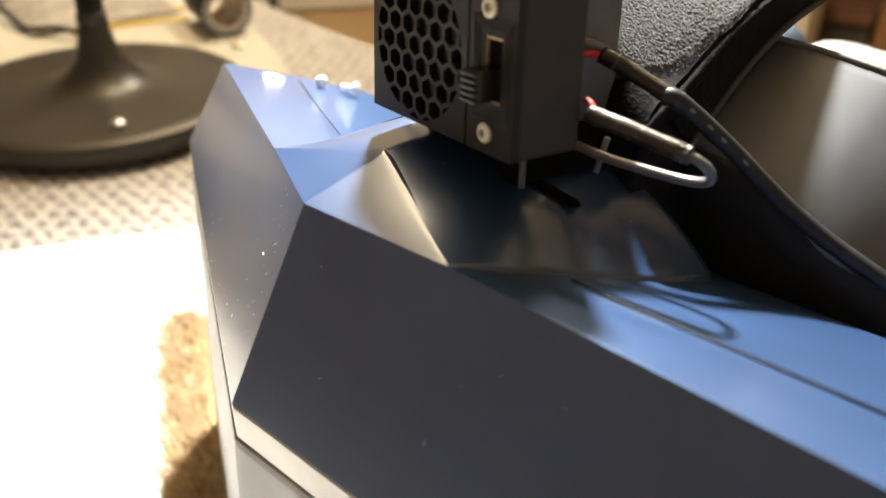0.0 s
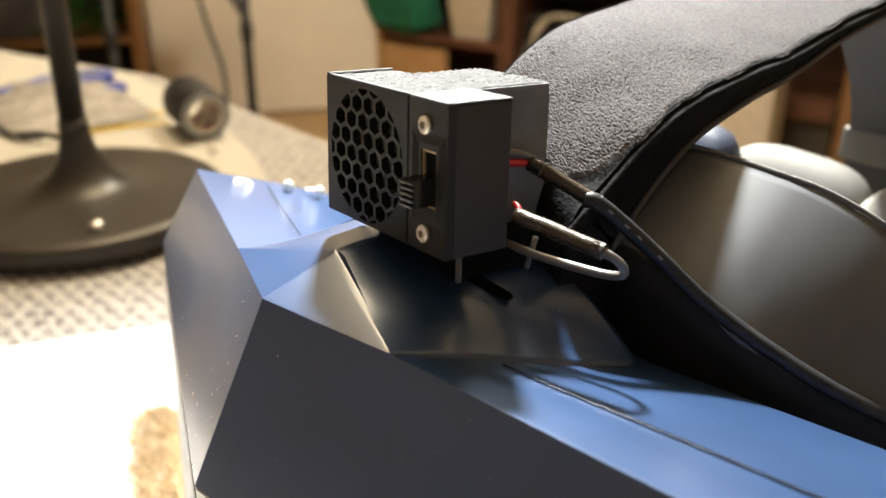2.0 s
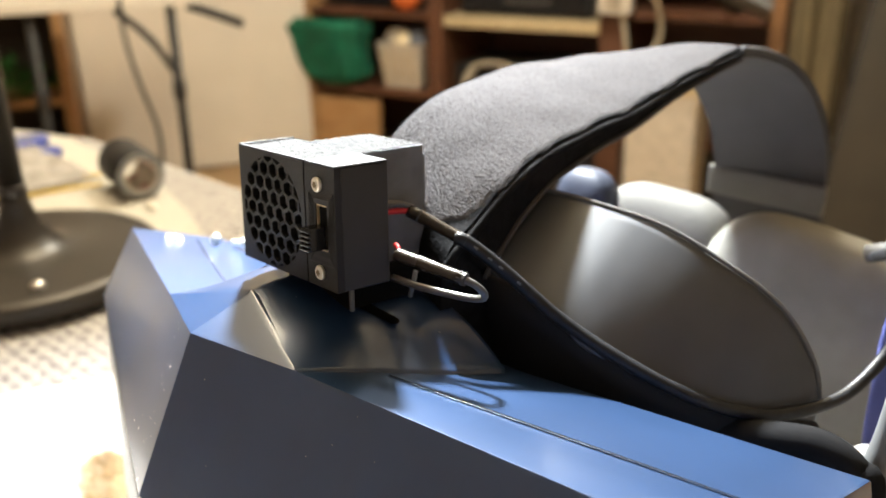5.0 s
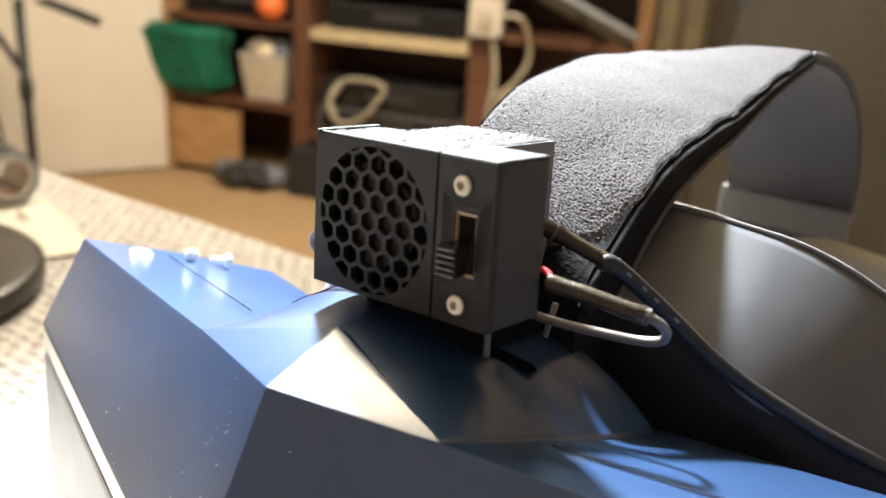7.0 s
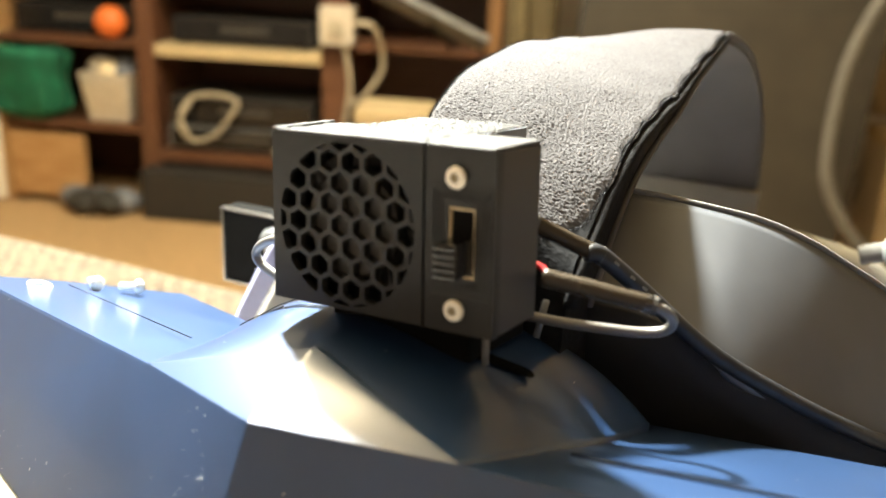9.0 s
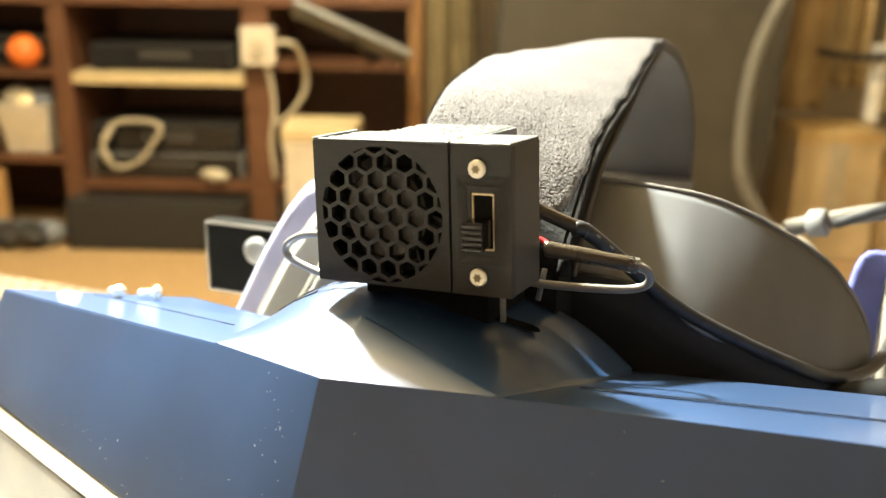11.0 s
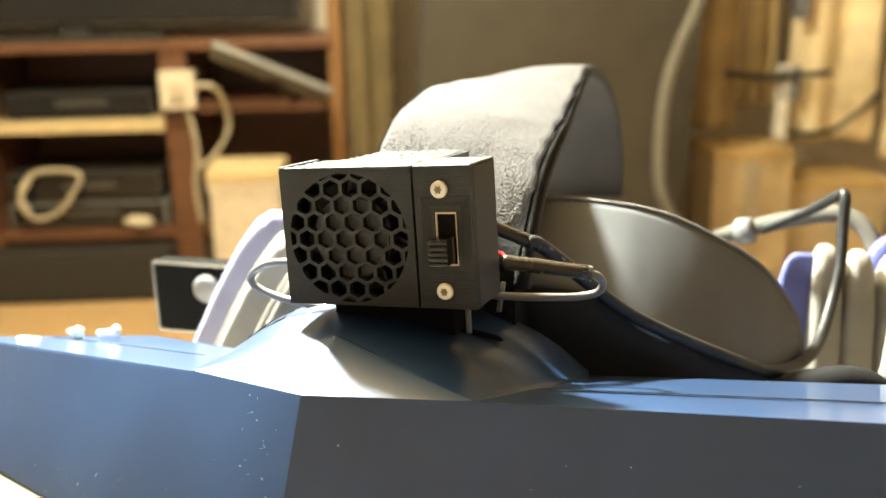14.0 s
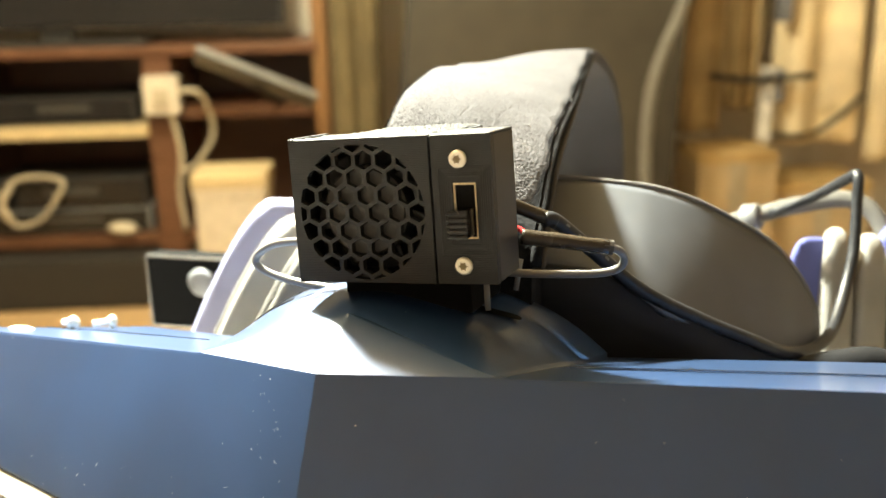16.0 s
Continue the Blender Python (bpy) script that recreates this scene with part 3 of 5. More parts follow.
def ribbon(pts, width, up=Vector((0, 0, 1)), lift=0.0002, thick=0.0002):
    bm = bmesh.new()
    line = spline(pts, 6)
    prev = None
    for i, p in enumerate(line):
        ahead = (line[min(i + 1, len(line) - 1)] - line[max(0, i - 1)]).normalized()
        s = ahead.cross(up).normalized() * width / 2
        cur = [bm.verts.new(p + s + up * lift), bm.verts.new(p - s + up * lift)]
        if prev:
            bm.faces.new((prev[0], cur[0], cur[1], prev[1]))
        prev = cur
    bmesh.ops.recalc_face_normals(bm, faces=bm.faces[:])
    bmesh.ops.solidify(bm, geom=bm.faces[:], thickness=thick)
    return bm


# grooves and seams
UPN = Vector((0, 0.25, 0.97)).normalized()
part("seam", ribbon([(0.0505, 0.0268, 0.9290), (0.10, 0.0344, 0.9281), (0.153, 0.0425, 0.9269)], 0.0005, UPN, 0.0003), DARK, headset)
part("seam_lip", tube([(0.0505, 0.0264, 0.9292), (0.10, 0.0340, 0.9283), (0.153, 0.0421, 0.9272)], 0.00014, 6, 6), BLUE, headset, smooth=True)
part("seam", ribbon([(-0.128, 0.0835, 0.9052), (-0.09, 0.0640, 0.9135), (-0.0476, 0.0434, 0.9219)], 0.00028, UPN, 0.0007), DARK, headset)
part("vent", ribbon([hump(u, 0.80) for u in (0.16, 0.22, 0.28)], 0.0009, Vector((-0.5, 0, 0.85)).normalized(), 0.0004), DARK, headset)
part("vent", ribbon([hump(u, 0.60) for u in (0.14, 0.20, 0.27)], 0.0009, Vector((-0.5, 0, 0.85)).normalized(), 0.0004), DARK, headset)


def capsule(length, width, thick, n=10):
    bm = bmesh.new()
    pts = [(length / 2 - width / 2 + width / 2 * math.cos(a), width / 2 * math.sin(a)) for a in [math.pi * (-0.5 + k / n) for k in range(n + 1)]]
    pts += [(-x, -y) for x, y in pts]
    f = bm.faces.new([bm.verts.new((x, y, 0)) for x, y in pts])
    bmesh.ops.solidify(bm, geom=[f], thickness=thick)
    return bm


def on_hump(x, y):
    """The place on the hump above x, y, and its normal."""
    u, v = 0.5, 0.5
    for _ in range(40):
        p = hump(u, v)
        pu, pv = (hump(u + 1e-4, v) - p) / 1e-4, (hump(u, v + 1e-4) - p) / 1e-4
        det = pu.x * pv.y - pu.y * pv.x
        dx, dy = x - p.x, y - p.y
        u = min(1, max(0, u + 0.6 * (dx * pv.y - dy * pv.x) / det))
        v = min(1, max(0, v + 0.6 * (pu.x * dy - pu.y * dx) / det))
    return hump(u, v), pu.cross(pv).normalized()


q0, n0 = on_hump(0.0222, 0.0385)
q1, n1 = on_hump(0.0352, 0.0430)
qx = (q1 - q0).normalized()
qn = (n0 + n1).normalized()
qn = -qn if qn.z < 0 else qn
qy = qn.cross(qx).normalized()
qn = qx.cross(qy)
part("slot", capsule((q1 - q0).length + 0.004, 0.0040, 0.0006), DARK, headset, "dark oblong mounting slot",
     m=Matrix.Translation((q0 + q1) / 2 + qn * 0.0009) @ Matrix((qx, qy, qn)).transposed().to_4x4())

# white strip and lower shell
def band(z0, z1, off):
    loop = [Vector(V), Vector(C), Vector(RC), Vector(RL)]
    mid = Vector((0.0, 0.06, 0))
    out = []
    for p in loop:
        d = (p - mid)
        d.z = 0
        out.append(p + d.normalized() * off)
    faces = []
    for a, b in zip(out, out[1:]):
        faces.append([(a.x, a.y, a.z + z0), (b.x, b.y, b.z + z0), (b.x, b.y, b.z + z1), (a.x, a.y, a.z + z1)])
    a, b = out[-1], out[0]
    faces.append([(p.x, p.y, p.z + z0) for p in out])
    faces.append([(p.x, p.y, p.z + z1) for p in out])
    faces.append([(a.x, a.y, a.z + z0), (b.x, b.y, b.z + z0), (b.x, b.y, b.z + z1), (a.x, a.y, a.z + z1)])
    return solid(faces, 0.0004)


part("trim_strip", band(-0.0092, -0.0008, -0.0004), STRIP, headset, "thin white trim strip")
part("trim_gap", band(-0.0012, 0.0004, -0.0012), DARK, headset, "black joint line")
LOW = 0.7425
low_loop = [(-0.1525, 0.049), (-0.0035, -0.0212), (0.157, -0.0085), (0.161, 0.080), (0.10, 0.098), (-0.10, 0.100)]
bot_loop = [(-0.160, 0.047), (-0.006, -0.026), (0.160, -0.013), (0.160, 0.078), (0.095, 0.096), (-0.095, 0.098)]
hi = [(x, y, z) for (x, y), z in zip(low_loop, (0.8742, 0.8815, 0.883, 0.877, 0.872, 0.868))]
lo = [(x, y, LOW) for x, y in bot_loop]
part("lower_shell", solid([hi, lo] + [[hi[i], hi[(i + 1) % 6], lo[(i + 1) % 6], lo[i]] for i in range(6)], 0.002), LOWGREY, headset, "plain grey lower shell")

# face gasket body and the two charcoal flaps
part("gasket", solid([
    [(-0.02, 0.086, 0.870), (0.140, 0.094, 0.8700), (0.130, 0.124, 0.868), (-0.02, 0.125, 0.868)],
    [(-0.02, 0.086, 0.78), (0.148, 0.091, 0.78), (0.135, 0.124, 0.78), (-0.02, 0.125, 0.78)],
    [(-0.02, 0.086, 0.870), (0.140, 0.094, 0.8700), (0.148, 0.091, 0.78), (-0.02, 0.086, 0.78)],
    [(0.140, 0.094, 0.8700), (0.130, 0.124, 0.868), (0.135, 0.124, 0.78), (0.148, 0.091, 0.78)],
    [(0.130, 0.124, 0.868), (-0.02, 0.125, 0.868), (-0.02, 0.125, 0.78), (0.135, 0.124, 0.78)],
    [(-0.02, 0.125, 0.868), (-0.02, 0.086, 0.870), (-0.02, 0.086, 0.78), (-0.02, 0.125, 0.78)]], 0.003), GASKET, headset)


COVER = [(-0.015, 0.0830, 0.9365), (0.030, 0.0830, 0.9360), (0.0530, 0.0830, 0.9350), (0.0648, 0.0848, 0.9285), (0.0814, 0.0892, 0.9187), (0.0961, 0.0998, 0.9103), (0.1070, 0.1112, 0.9022), (0.1163, 0.1265, 0.8972), (0.123, 0.138, 0.892)]


def cover_at(u, v):
    line = spline(COVER, 6)
    p = line[round(u * (len(line) - 1))]
    low = Vector((p.x, p.y + 0.002, 0.86))
    return low.lerp(p, v) + Vector((0, 0.003 * math.sin(math.pi * v), 0))


part("gasket_cover", grid(cover_at, 48, 6, 0.002), GASKET, headset, "black gasket cover", smooth=True)


def dish(x, z):
    """How far back the face flap lies: it slopes up and away from the shell like the side of a dish."""
    a, b = x - 0.06, z - 0.93
    return 0.083 + 0.805 * a + 1.562 * b + 8.0 * a * a + 7.7 * b * b - 8.0 * a * b


RIM = spline([(-0.025, 0.108, 0.9440), (0.000, 0.110, 0.9510), (0.020, 0.113, 0.9535), (0.039, 0.1155, 0.9538), (0.060, 0.119, 0.9515), (0.071, 0.1225, 0.9490), (0.082, 0.126, 0.9445), (0.090, 0.1285, 0.9400), (0.099, 0.132, 0.9345),
              (0.107, 0.1355, 0.9280), (0.113, 0.138, 0.9205), (0.118, 0.139, 0.9125), (0.121, 0.1395, 0.9050), (0.1225, 0.140, 0.8950)], 6)
LOWLINE = [Vector(q) for q in COVER]


def low_at(x):
    for p, q in zip(LOWLINE, LOWLINE[1:]):
        if x <= q.x:
            return p.z + (q.z - p.z) * max(0.0, (x - p.x) / (q.x - p.x))
    return LOWLINE[-1].z


def flap_at(u, v):
    r = RIM[round(u * (len(RIM) - 1))]
    z = low_at(r.x) - 0.001 + (r.z - low_at(r.x) + 0.001) * v
    return Vector((r.x, max(0.083, r.y + dish(r.x, z) - dish(r.x, r.z)), z))


flap = part("flap", grid(flap_at, len(RIM) - 1, 16, 0.0018), FLAP, headset, "smooth charcoal face flap", smooth=True)
part("felt_rim", tube([q + Vector((0, 0.0010, 0.0004)) for q in RIM], 0.0008, 8, 1), FLAPEDGE, flap, "fuzzy pale felt rim", smooth=True)


def slab_at(x0, x1, z0, z1, y, r, lean=0.0):
    """A tall cushion face with one rounded upper corner."""
    def fn(u, v):
        x = x0 + (x1 - x0) * u
        top = z0 + (z1 - z0) * (1 - (1 - min(1.0, (x - x0 + 0.0015) / r)) ** 1.35)
        return Vector((x + lean * v, y + 0.004 * (1 - math.sin(math.pi * (0.1 + 0.8 * v))), 0.80 + (top - 0.80) * v))
    return fn


for (x0, x1, z0, z1, y, r, lean), mat, t, lab in (
    ((-0.1330, 0.02, 0.862, 0.934, 0.157, 0.044, 0.012), LILAC, 0.003, "lilac outer side fabric"),
    # dark colour here stands for the shadow band between two pale cushions
    ((-0.1215, 0.02, 0.860, 0.930, 0.150, 0.044, 0.012), PADD, 0.004, "dark grey layer for the shaded gap in the foam"),
    ((-0.1180, 0.02, 0.858, 0.930, 0.143, 0.044, 0.012), PADW, 0.004, "pale grey foam cushion"),
    ((-0.1020, 0.02, 0.856, 0.929, 0.135, 0.044, 0.010), PADD, 0.004, "darker grey foam layer"),
    ((-0.0960, 0.02, 0.852, 0.928, 0.128, 0.042, 0.008), PAD, 0.003, "flat beige inner panel"),
):
    part("cushion", grid(slab_at(x0, x1, z0, z1, y, r, lean), 36, 16, t), mat, headset, lab, smooth=True)


# grey pads behind the flaps
def pad(cx, cy, cz, rx, ry, rz, ax=0, ay=0, az=0, power=0.6):
    bm = bmesh.new()
    bmesh.ops.create_uvsphere(bm, u_segments=36, v_segments=20, radius=1.0)
    for v in bm.verts:
        c = v.co
        c = Vector([math.copysign(abs(k) ** power, k) for k in c])
        v.co = Vector((c.x * rx, c.y * ry, c.z * rz))
    return bm, pose(cx, cy, cz, ax, ay, az)


for args, mat, lab in (
    ((-0.006, 0.262, 0.858, 0.036, 0.016, 0.050, -8, 4, 4, 0.55), PAD, "soft grey foam cushion"),
    ((-0.040, 0.252, 0.885, 0.017, 0.012, 0.030, 0, 0, 0, 0.7), NAVY, "rounded navy side pad"),
    ((0.066, 0.262, 0.848, 0.050, 0.018, 0.058, -6, 10, 8, 0.55), PADM, "broad soft grey foam cushion"),
    ((0.1385, 0.206, 0.862, 0.0065, 0.009, 0.056, 0, -2, 10), PADW, "pale grey padded roll"),
    ((0.1510, 0.207, 0.860, 0.0066, 0.009, 0.056, 0, -2, 10), PADW, "pale grey padded roll"),
    ((0.1650, 0.209, 0.858, 0.0080, 0.010, 0.056, 0, -2, 10), PADW, "pale grey padded roll"),
    ((0.1285, 0.206, 0.870, 0.0100, 0.003, 0.044, 0, 0, 10), PADBLUE, "blue side fabric"),
    ((0.172, 0.222, 0.884, 0.020, 0.006, 0.036, 0, 0, 10), PADBLUE, "blue side fabric"),
    ((0.140, 0.150, 0.862, 0.012, 0.008, 0.020, 0, 0, 0), PADW, "pale grey foam corner"),
):
    bm, m = pad(*args)
    part("cushion", bm, mat, headset, lab, smooth=True, m=m)
part("side_hose", tube([(0.096, 0.25, 0.906), (0.107, 0.25, 0.910), (0.128, 0.248, 0.917), (0.147, 0.244, 0.921), (0.158, 0.238, 0.914), (0.163, 0.230, 0.896), (0.165, 0.225, 0.86), (0.165, 0.225, 0.80)], 0.0037, 14, 8), PADD, headset, "dull grey flexible hose", smooth=True)
part("hose_clip", lathe([(0.005, 0.0), (0.006, 0.001), (0.006, 0.007), (0.005, 0.008)], 20), GREYP, headset, smooth=True, m=pose(0.105, 0.25, 0.9095, 20, 75, 0))
part("side_module", box(-0.1690, 0.2135, 0.8550, -0.112, 0.2250, 0.8910, 0.004, 3), DARK, headset, "glossy black module with chrome edges")
part("module_edge", plate_xz(-0.1688, 0.8552, -0.1122, 0.8908, [[(-0.1680, 0.8560), (-0.1130, 0.8560), (-0.1130, 0.8900), (-0.1680, 0.8900)]], 0.2128, 0.2165), EDGEM, headset, "chrome module edge")
part("module_lens", lathe([(0.007, 0), (0.007, 0.002), (0.004, 0.003)], 28), GREYP, headset, smooth=True, m=pose(-0.140, 0.2135, 0.879, 90, 0, 0))

# top strap: outer face of grey loop fabric, black bound side and underside
LEFTP = [(0.068, 0.905), (0.070, 0.935), (0.078, 0.957), (0.090, 0.9705), (0.110, 0.9795), (0.142, 0.9835), (0.180, 0.9825), (0.215, 0.9795), (0.243, 0.9765)]
RIGHTP = [(0.060, 0.905), (0.061, 0.930), (0.064, 0.947), (0.074, 0.9545), (0.100, 0.9665), (0.125, 0.9715), (0.160, 0.9740), (0.200, 0.9795), (0.243, 0.9836)]
LBACK = [(0.243, 0.9760), (0.258, 0.9720), (0.280, 0.9640), (0.300, 0.946), (0.314, 0.922), (0.319, 0.890), (0.318, 0.80)]
RBACK = [(0.2440, 0.9825), (0.262, 0.9790), (0.285, 0.9700), (0.307, 0.952), (0.322, 0.926), (0.327, 0.892), (0.325, 0.80)]


def pair(a, b, steps):
    return list(zip(spline([Vector((0, y, z)) for y, z in a], steps), spline([Vector((0, y, z)) for y, z in b], steps)))


prof, backp = pair(LEFTP, RIGHTP, 8), pair(LBACK, RBACK, 6)


def strap_at(line, wave):
    n = len(line) - 1

    def fn(u, v):
        a, b = line[round(u * n)]
        p = a.lerp(b, v)
        s = max(0.0, min(1.0, (p.y - 0.243) / 0.08))
        x = -0.0105 + 0.006 * s + (0.0477 + 0.006 * s) * v
        z = p.z + 0.0022 * math.sin(math.pi * v) * wave + 0.0007 * noise.noise(Vector((x * 60, p.y * 60, 2))) * wave
        return Vector((x, p.y + 0.0007 * noise.noise(Vector((x * 90, p.y * 40, 8))) * wave, z))
    return fn


def fabric_to(u):
    """How far across the strap its loop fabric reaches; the rest is black binding."""
    return 0.55 + 0.45 * min(1.0, max(0.0, (u - 0.20) / 0.22)) ** 0.7 + 0.012 * math.sin(u * 70)


def strap_body(line, wave, t0, t1, dark=0):
    """Sheet with a thickness that runs from t0 at its start to t1 at its end."""
    fn, n, k = strap_at(line, wave), len(line) - 1, 40
    bm = bmesh.new()
    tops, lows = [], []
    for i in range(n + 1):
        row = [fn(i / n, j / k) for j in range(k + 1)]
        q0, q1 = fn(max(0, i - 1) / n, 0.5), fn(min(n, i + 1) / n, 0.5)
        ahead = (q1 - q0).normalized()
        nn = Vector((1, 0, 0)).cross(ahead).normalized()
        t = t1 + (t0 - t1) * (1 - i / n) ** 1.6
        tops.append([bm.verts.new(p) for p in row])
        lows.append([bm.verts.new(p - nn * t) for p in row])
    for i in range(n):
        for j in range(k):
            bm.faces.new((tops[i][j], tops[i + 1][j], tops[i + 1][j + 1], tops[i][j + 1])).material_index = 1 if i < dark or (dark and (j + 0.5) / k > fabric_to(i / n)) else 0
            bm.faces.new((lows[i][j], lows[i][j + 1], lows[i + 1][j + 1], lows[i + 1][j])).material_index = 1
        bm.faces.new((tops[i][0], lows[i][0], lows[i + 1][0], tops[i + 1][0])).material_index = 1
        bm.faces.new((tops[i][k], tops[i + 1][k], lows[i + 1][k], lows[i][k])).material_index = 1
    for j in range(k):
        for i in (0, n):
            bm.faces.new((tops[i][j], tops[i][j + 1], lows[i][j + 1], lows[i][j])).material_index = 1
    bmesh.ops.recalc_face_normals(bm, faces=bm.faces[:])
    return bm


strap = part("top_strap", strap_body(prof, 1.0, 0.034, 0.005, 14), [STRAPB, STRAPB], headset, "grey loop-fabric top strap with black bound edge", smooth=False)
fnp = strap_at(prof, 1.0)
part("binding", tube([fnp(i / (len(prof) - 1), 1.0) + Vector((0.0008, 0, -0.0025)) for i in range(14, len(prof))], 0.0013, 8, 1, taper=lambda t: 1.25 - 0.35 * t + 0.12 * noise.noise(Vector((t * 14, 0, 0)))), STRAPB, strap, "black bound edge", smooth=True)
n = len(prof) - 1


def side_low(i):
    ahead = (fnp(min(n, i + 1) / n, 0.5) - fnp(max(0, i - 1) / n, 0.5)).normalized()
    return fnp(i / n, 1.0) - Vector((1, 0, 0)).cross(ahead).normalized() * (0.005 + 0.029 * (1 - i / n) ** 1.6)


part("stitched_rim", tube([side_low(i) + Vector((0.0004, 0, 0)) for i in range(14, n + 1)], 0.0009, 8, 1), STRAPIN, strap, "stitched rim of the black side", smooth=True)


def fabric_at(u, v):
    """Loop fabric lying on the strap: a sheet of small uneven loops."""
    n = len(prof) - 1
    w = 0.215 + 0.785 * u
    i0 = min(n - 1, int(w * n))
    x = v * (fabric_to(w) + 0.010 * noise.noise(Vector((w * 30, 0, 5))) + 0.006 * noise.noise(Vector((w * 160, 0, 5))))
    a, b = fnp(i0 / n, x), fnp((i0 + 1) / n, x)
    p = a.lerp(b, w * n - i0)
    nn = Vector((1, 0, 0)).cross((b - a).normalized()).normalized()
    q = Vector((p.x, p.y, p.z)) * 1000
    d = noise.voronoi(q * 2.2)[0][0]
    loop = max(0.0, 1.0 - (d / 0.68) ** 2) + 0.45 * noise.noise(q * 3.8) + 0.12 * noise.noise(q * 0.35)
    rim = min(1.0, v * 30, (1 - v) * 30)
    return p + nn * (0.0002 + rim * 0.00036 * loop) + Vector((0, 0, -0.0004 * (1 - rim)))


part("loop_fabric", grid(fabric_at, 800, 210), LOOPF, strap, "grey brushed loop fabric", smooth=True)
rs = random.Random(21)
bm = bmesh.new()
for k in range(3600):
    u, v = rs.uniform(0.23, 1.0), rs.random()
    if k % 3:
        v = rs.choice((0.0, 1.0))
    v = min(v, fabric_to(u))
    n = len(prof) - 1
    i0 = min(n - 1, int(u * n))
    a, b = fnp(i0 / n, v), fnp((i0 + 1) / n, v)
    p = a.lerp(b, u * n - i0)
    nn = Vector((1, 0, 0)).cross((b - a).normalized()).normalized()
    d = (nn + Vector((rs.gauss(0, 0.8), rs.gauss(0, 0.8), rs.gauss(0, 0.5)))).normalized() * rs.uniform(0.0004, 0.0011)
    s = d.orthogonal().normalized() * rs.uniform(0.00004, 0.00008)
    bm.faces.new([bm.verts.new(q) for q in (p - s, p + s, p + d * 0.7 + s + s.cross(nn) * 0.6, p + d)])
tagged(part("loop_fuzz", bm, PILE, strap, "fuzzy grey loops"), kind="stuff")
part("strap_back", strap_body(backp, 0.0, 0.003, 0.003), [STRAPB, STRAPIN], headset, "black rear fold of the top strap")
fnb = strap_at(backp, 0.0)
part("rear_binding", tube([fnb(i / (len(backp) - 1), 1.0) for i in range(len(backp) - 8)], 0.0011, 8, 1, taper=lambda t: 1.3 - 0.5 * t), STRAPIN, strap, "black bound edge", smooth=True)
buckle = part("buckle", box(-0.030, -0.003, -0.0075, 0.030, 0.003, 0.0075, 0.0015), PAD, headset, "pale grey plastic strap buckle", m=pose(0.0215, 0.3195, 0.900, 0, 2, 4))

# side tube and pale lower pad near the far corner
part("side_tube", tube([(0.086, 0.114, 0.880), (0.095, 0.113, 0.887), (0.108, 0.112, 0.8935), (0.124, 0.112, 0.8990), (0.135, 0.113, 0.9000), (0.1435, 0.114, 0.8950), (0.1475, 0.115, 0.884), (0.148, 0.116, 0.80)], 0.0050, 16, 8), RUBBER, headset, "thick black side tube", smooth=True)

part("side_hose", tube([(0.1490, 0.126, 0.915), (0.1478, 0.124, 0.902), (0.1455, 0.121, 0.890), (0.1430, 0.118, 0.878), (0.1410, 0.117, 0.84), (0.141, 0.117, 0.79)], 0.0042, 14, 8), GREYP, headset, "glossy grey flexible hose", smooth=True)

# lint and dust caught on the front facets
rd = random.Random(9)
bm = bmesh.new()
va, vb, vc, vd = Vector(A), Vector(B), Vector(V), Vector(C)
for k in range(185):
    if k < 165:
        u, w = 0.03 + 0.8 * rd.random() ** 1.2, rd.random()
        p = va.lerp(vb, u).lerp(vd.lerp(vc, u), w)
        nn = (vb - va).cross(vd - va).normalized()
    else:
        u, w = rd.random(), rd.random()
        p = va.lerp(Vector(R), u).lerp(vd.lerp(Vector(RC), u), w)
        nn = (vd - va).cross(Vector(R) - va).normalized()
    nn = -nn if nn.y > 0 else nn
    side = nn.orthogonal().normalized()
    turn = Matrix.Rotation(rd.uniform(0, 6.28), 3, nn)
    d = turn @ side
    e = nn.cross(d)
    ln = rd.uniform(0.00006, 0.00013) if k % 5 else rd.uniform(0.0002, 0.0006)
    bend = rd.uniform(-0.4, 0.4) * ln
    o = p + nn * 0.00045
    tube([o - d * ln, o + e * bend, o + d * ln], rd.uniform(0.00003, 0.00006), 4, 2, bm=bm)
tagged(part("lint", bm, PAPER, headset, "pale dust and lint specks"), kind="stuff")

# loose fasteners lying on the shell
def small_screw():
    bm = lathe([(0.0011, -0.004), (0.0012, 0.002), (0.0012, 0.0021), (0.0022, 0.0022), (0.0024, 0.003), (0.0018, 0.0038)], 18)
    return bm


tagged(part("washer", lathe([(0.0018, 0), (0.0036, 0), (0.0036, 0.0008), (0.0018, 0.0008), (0.0018, 0)], 28, False), SCREWM, smooth=False, m=pose(-0.1304, 0.0743, 0.9078, -12, 8, 0)),
       "small shiny steel washer lying on blue shell", "washer")
tagged(part("machine_screw", small_screw(), SCREWM, smooth=True, m=pose(-0.1244, 0.0905, 0.9050, 80, 0, 60)), "short steel screw lying on blue shell", "screw", "loose screws")
tagged(part("machine_screw", small_screw(), SCREWM, smooth=True, m=pose(-0.1150, 0.0965, 0.9035, 84, 0, 100)), "short steel screw lying on blue shell", "screw", "loose screws")

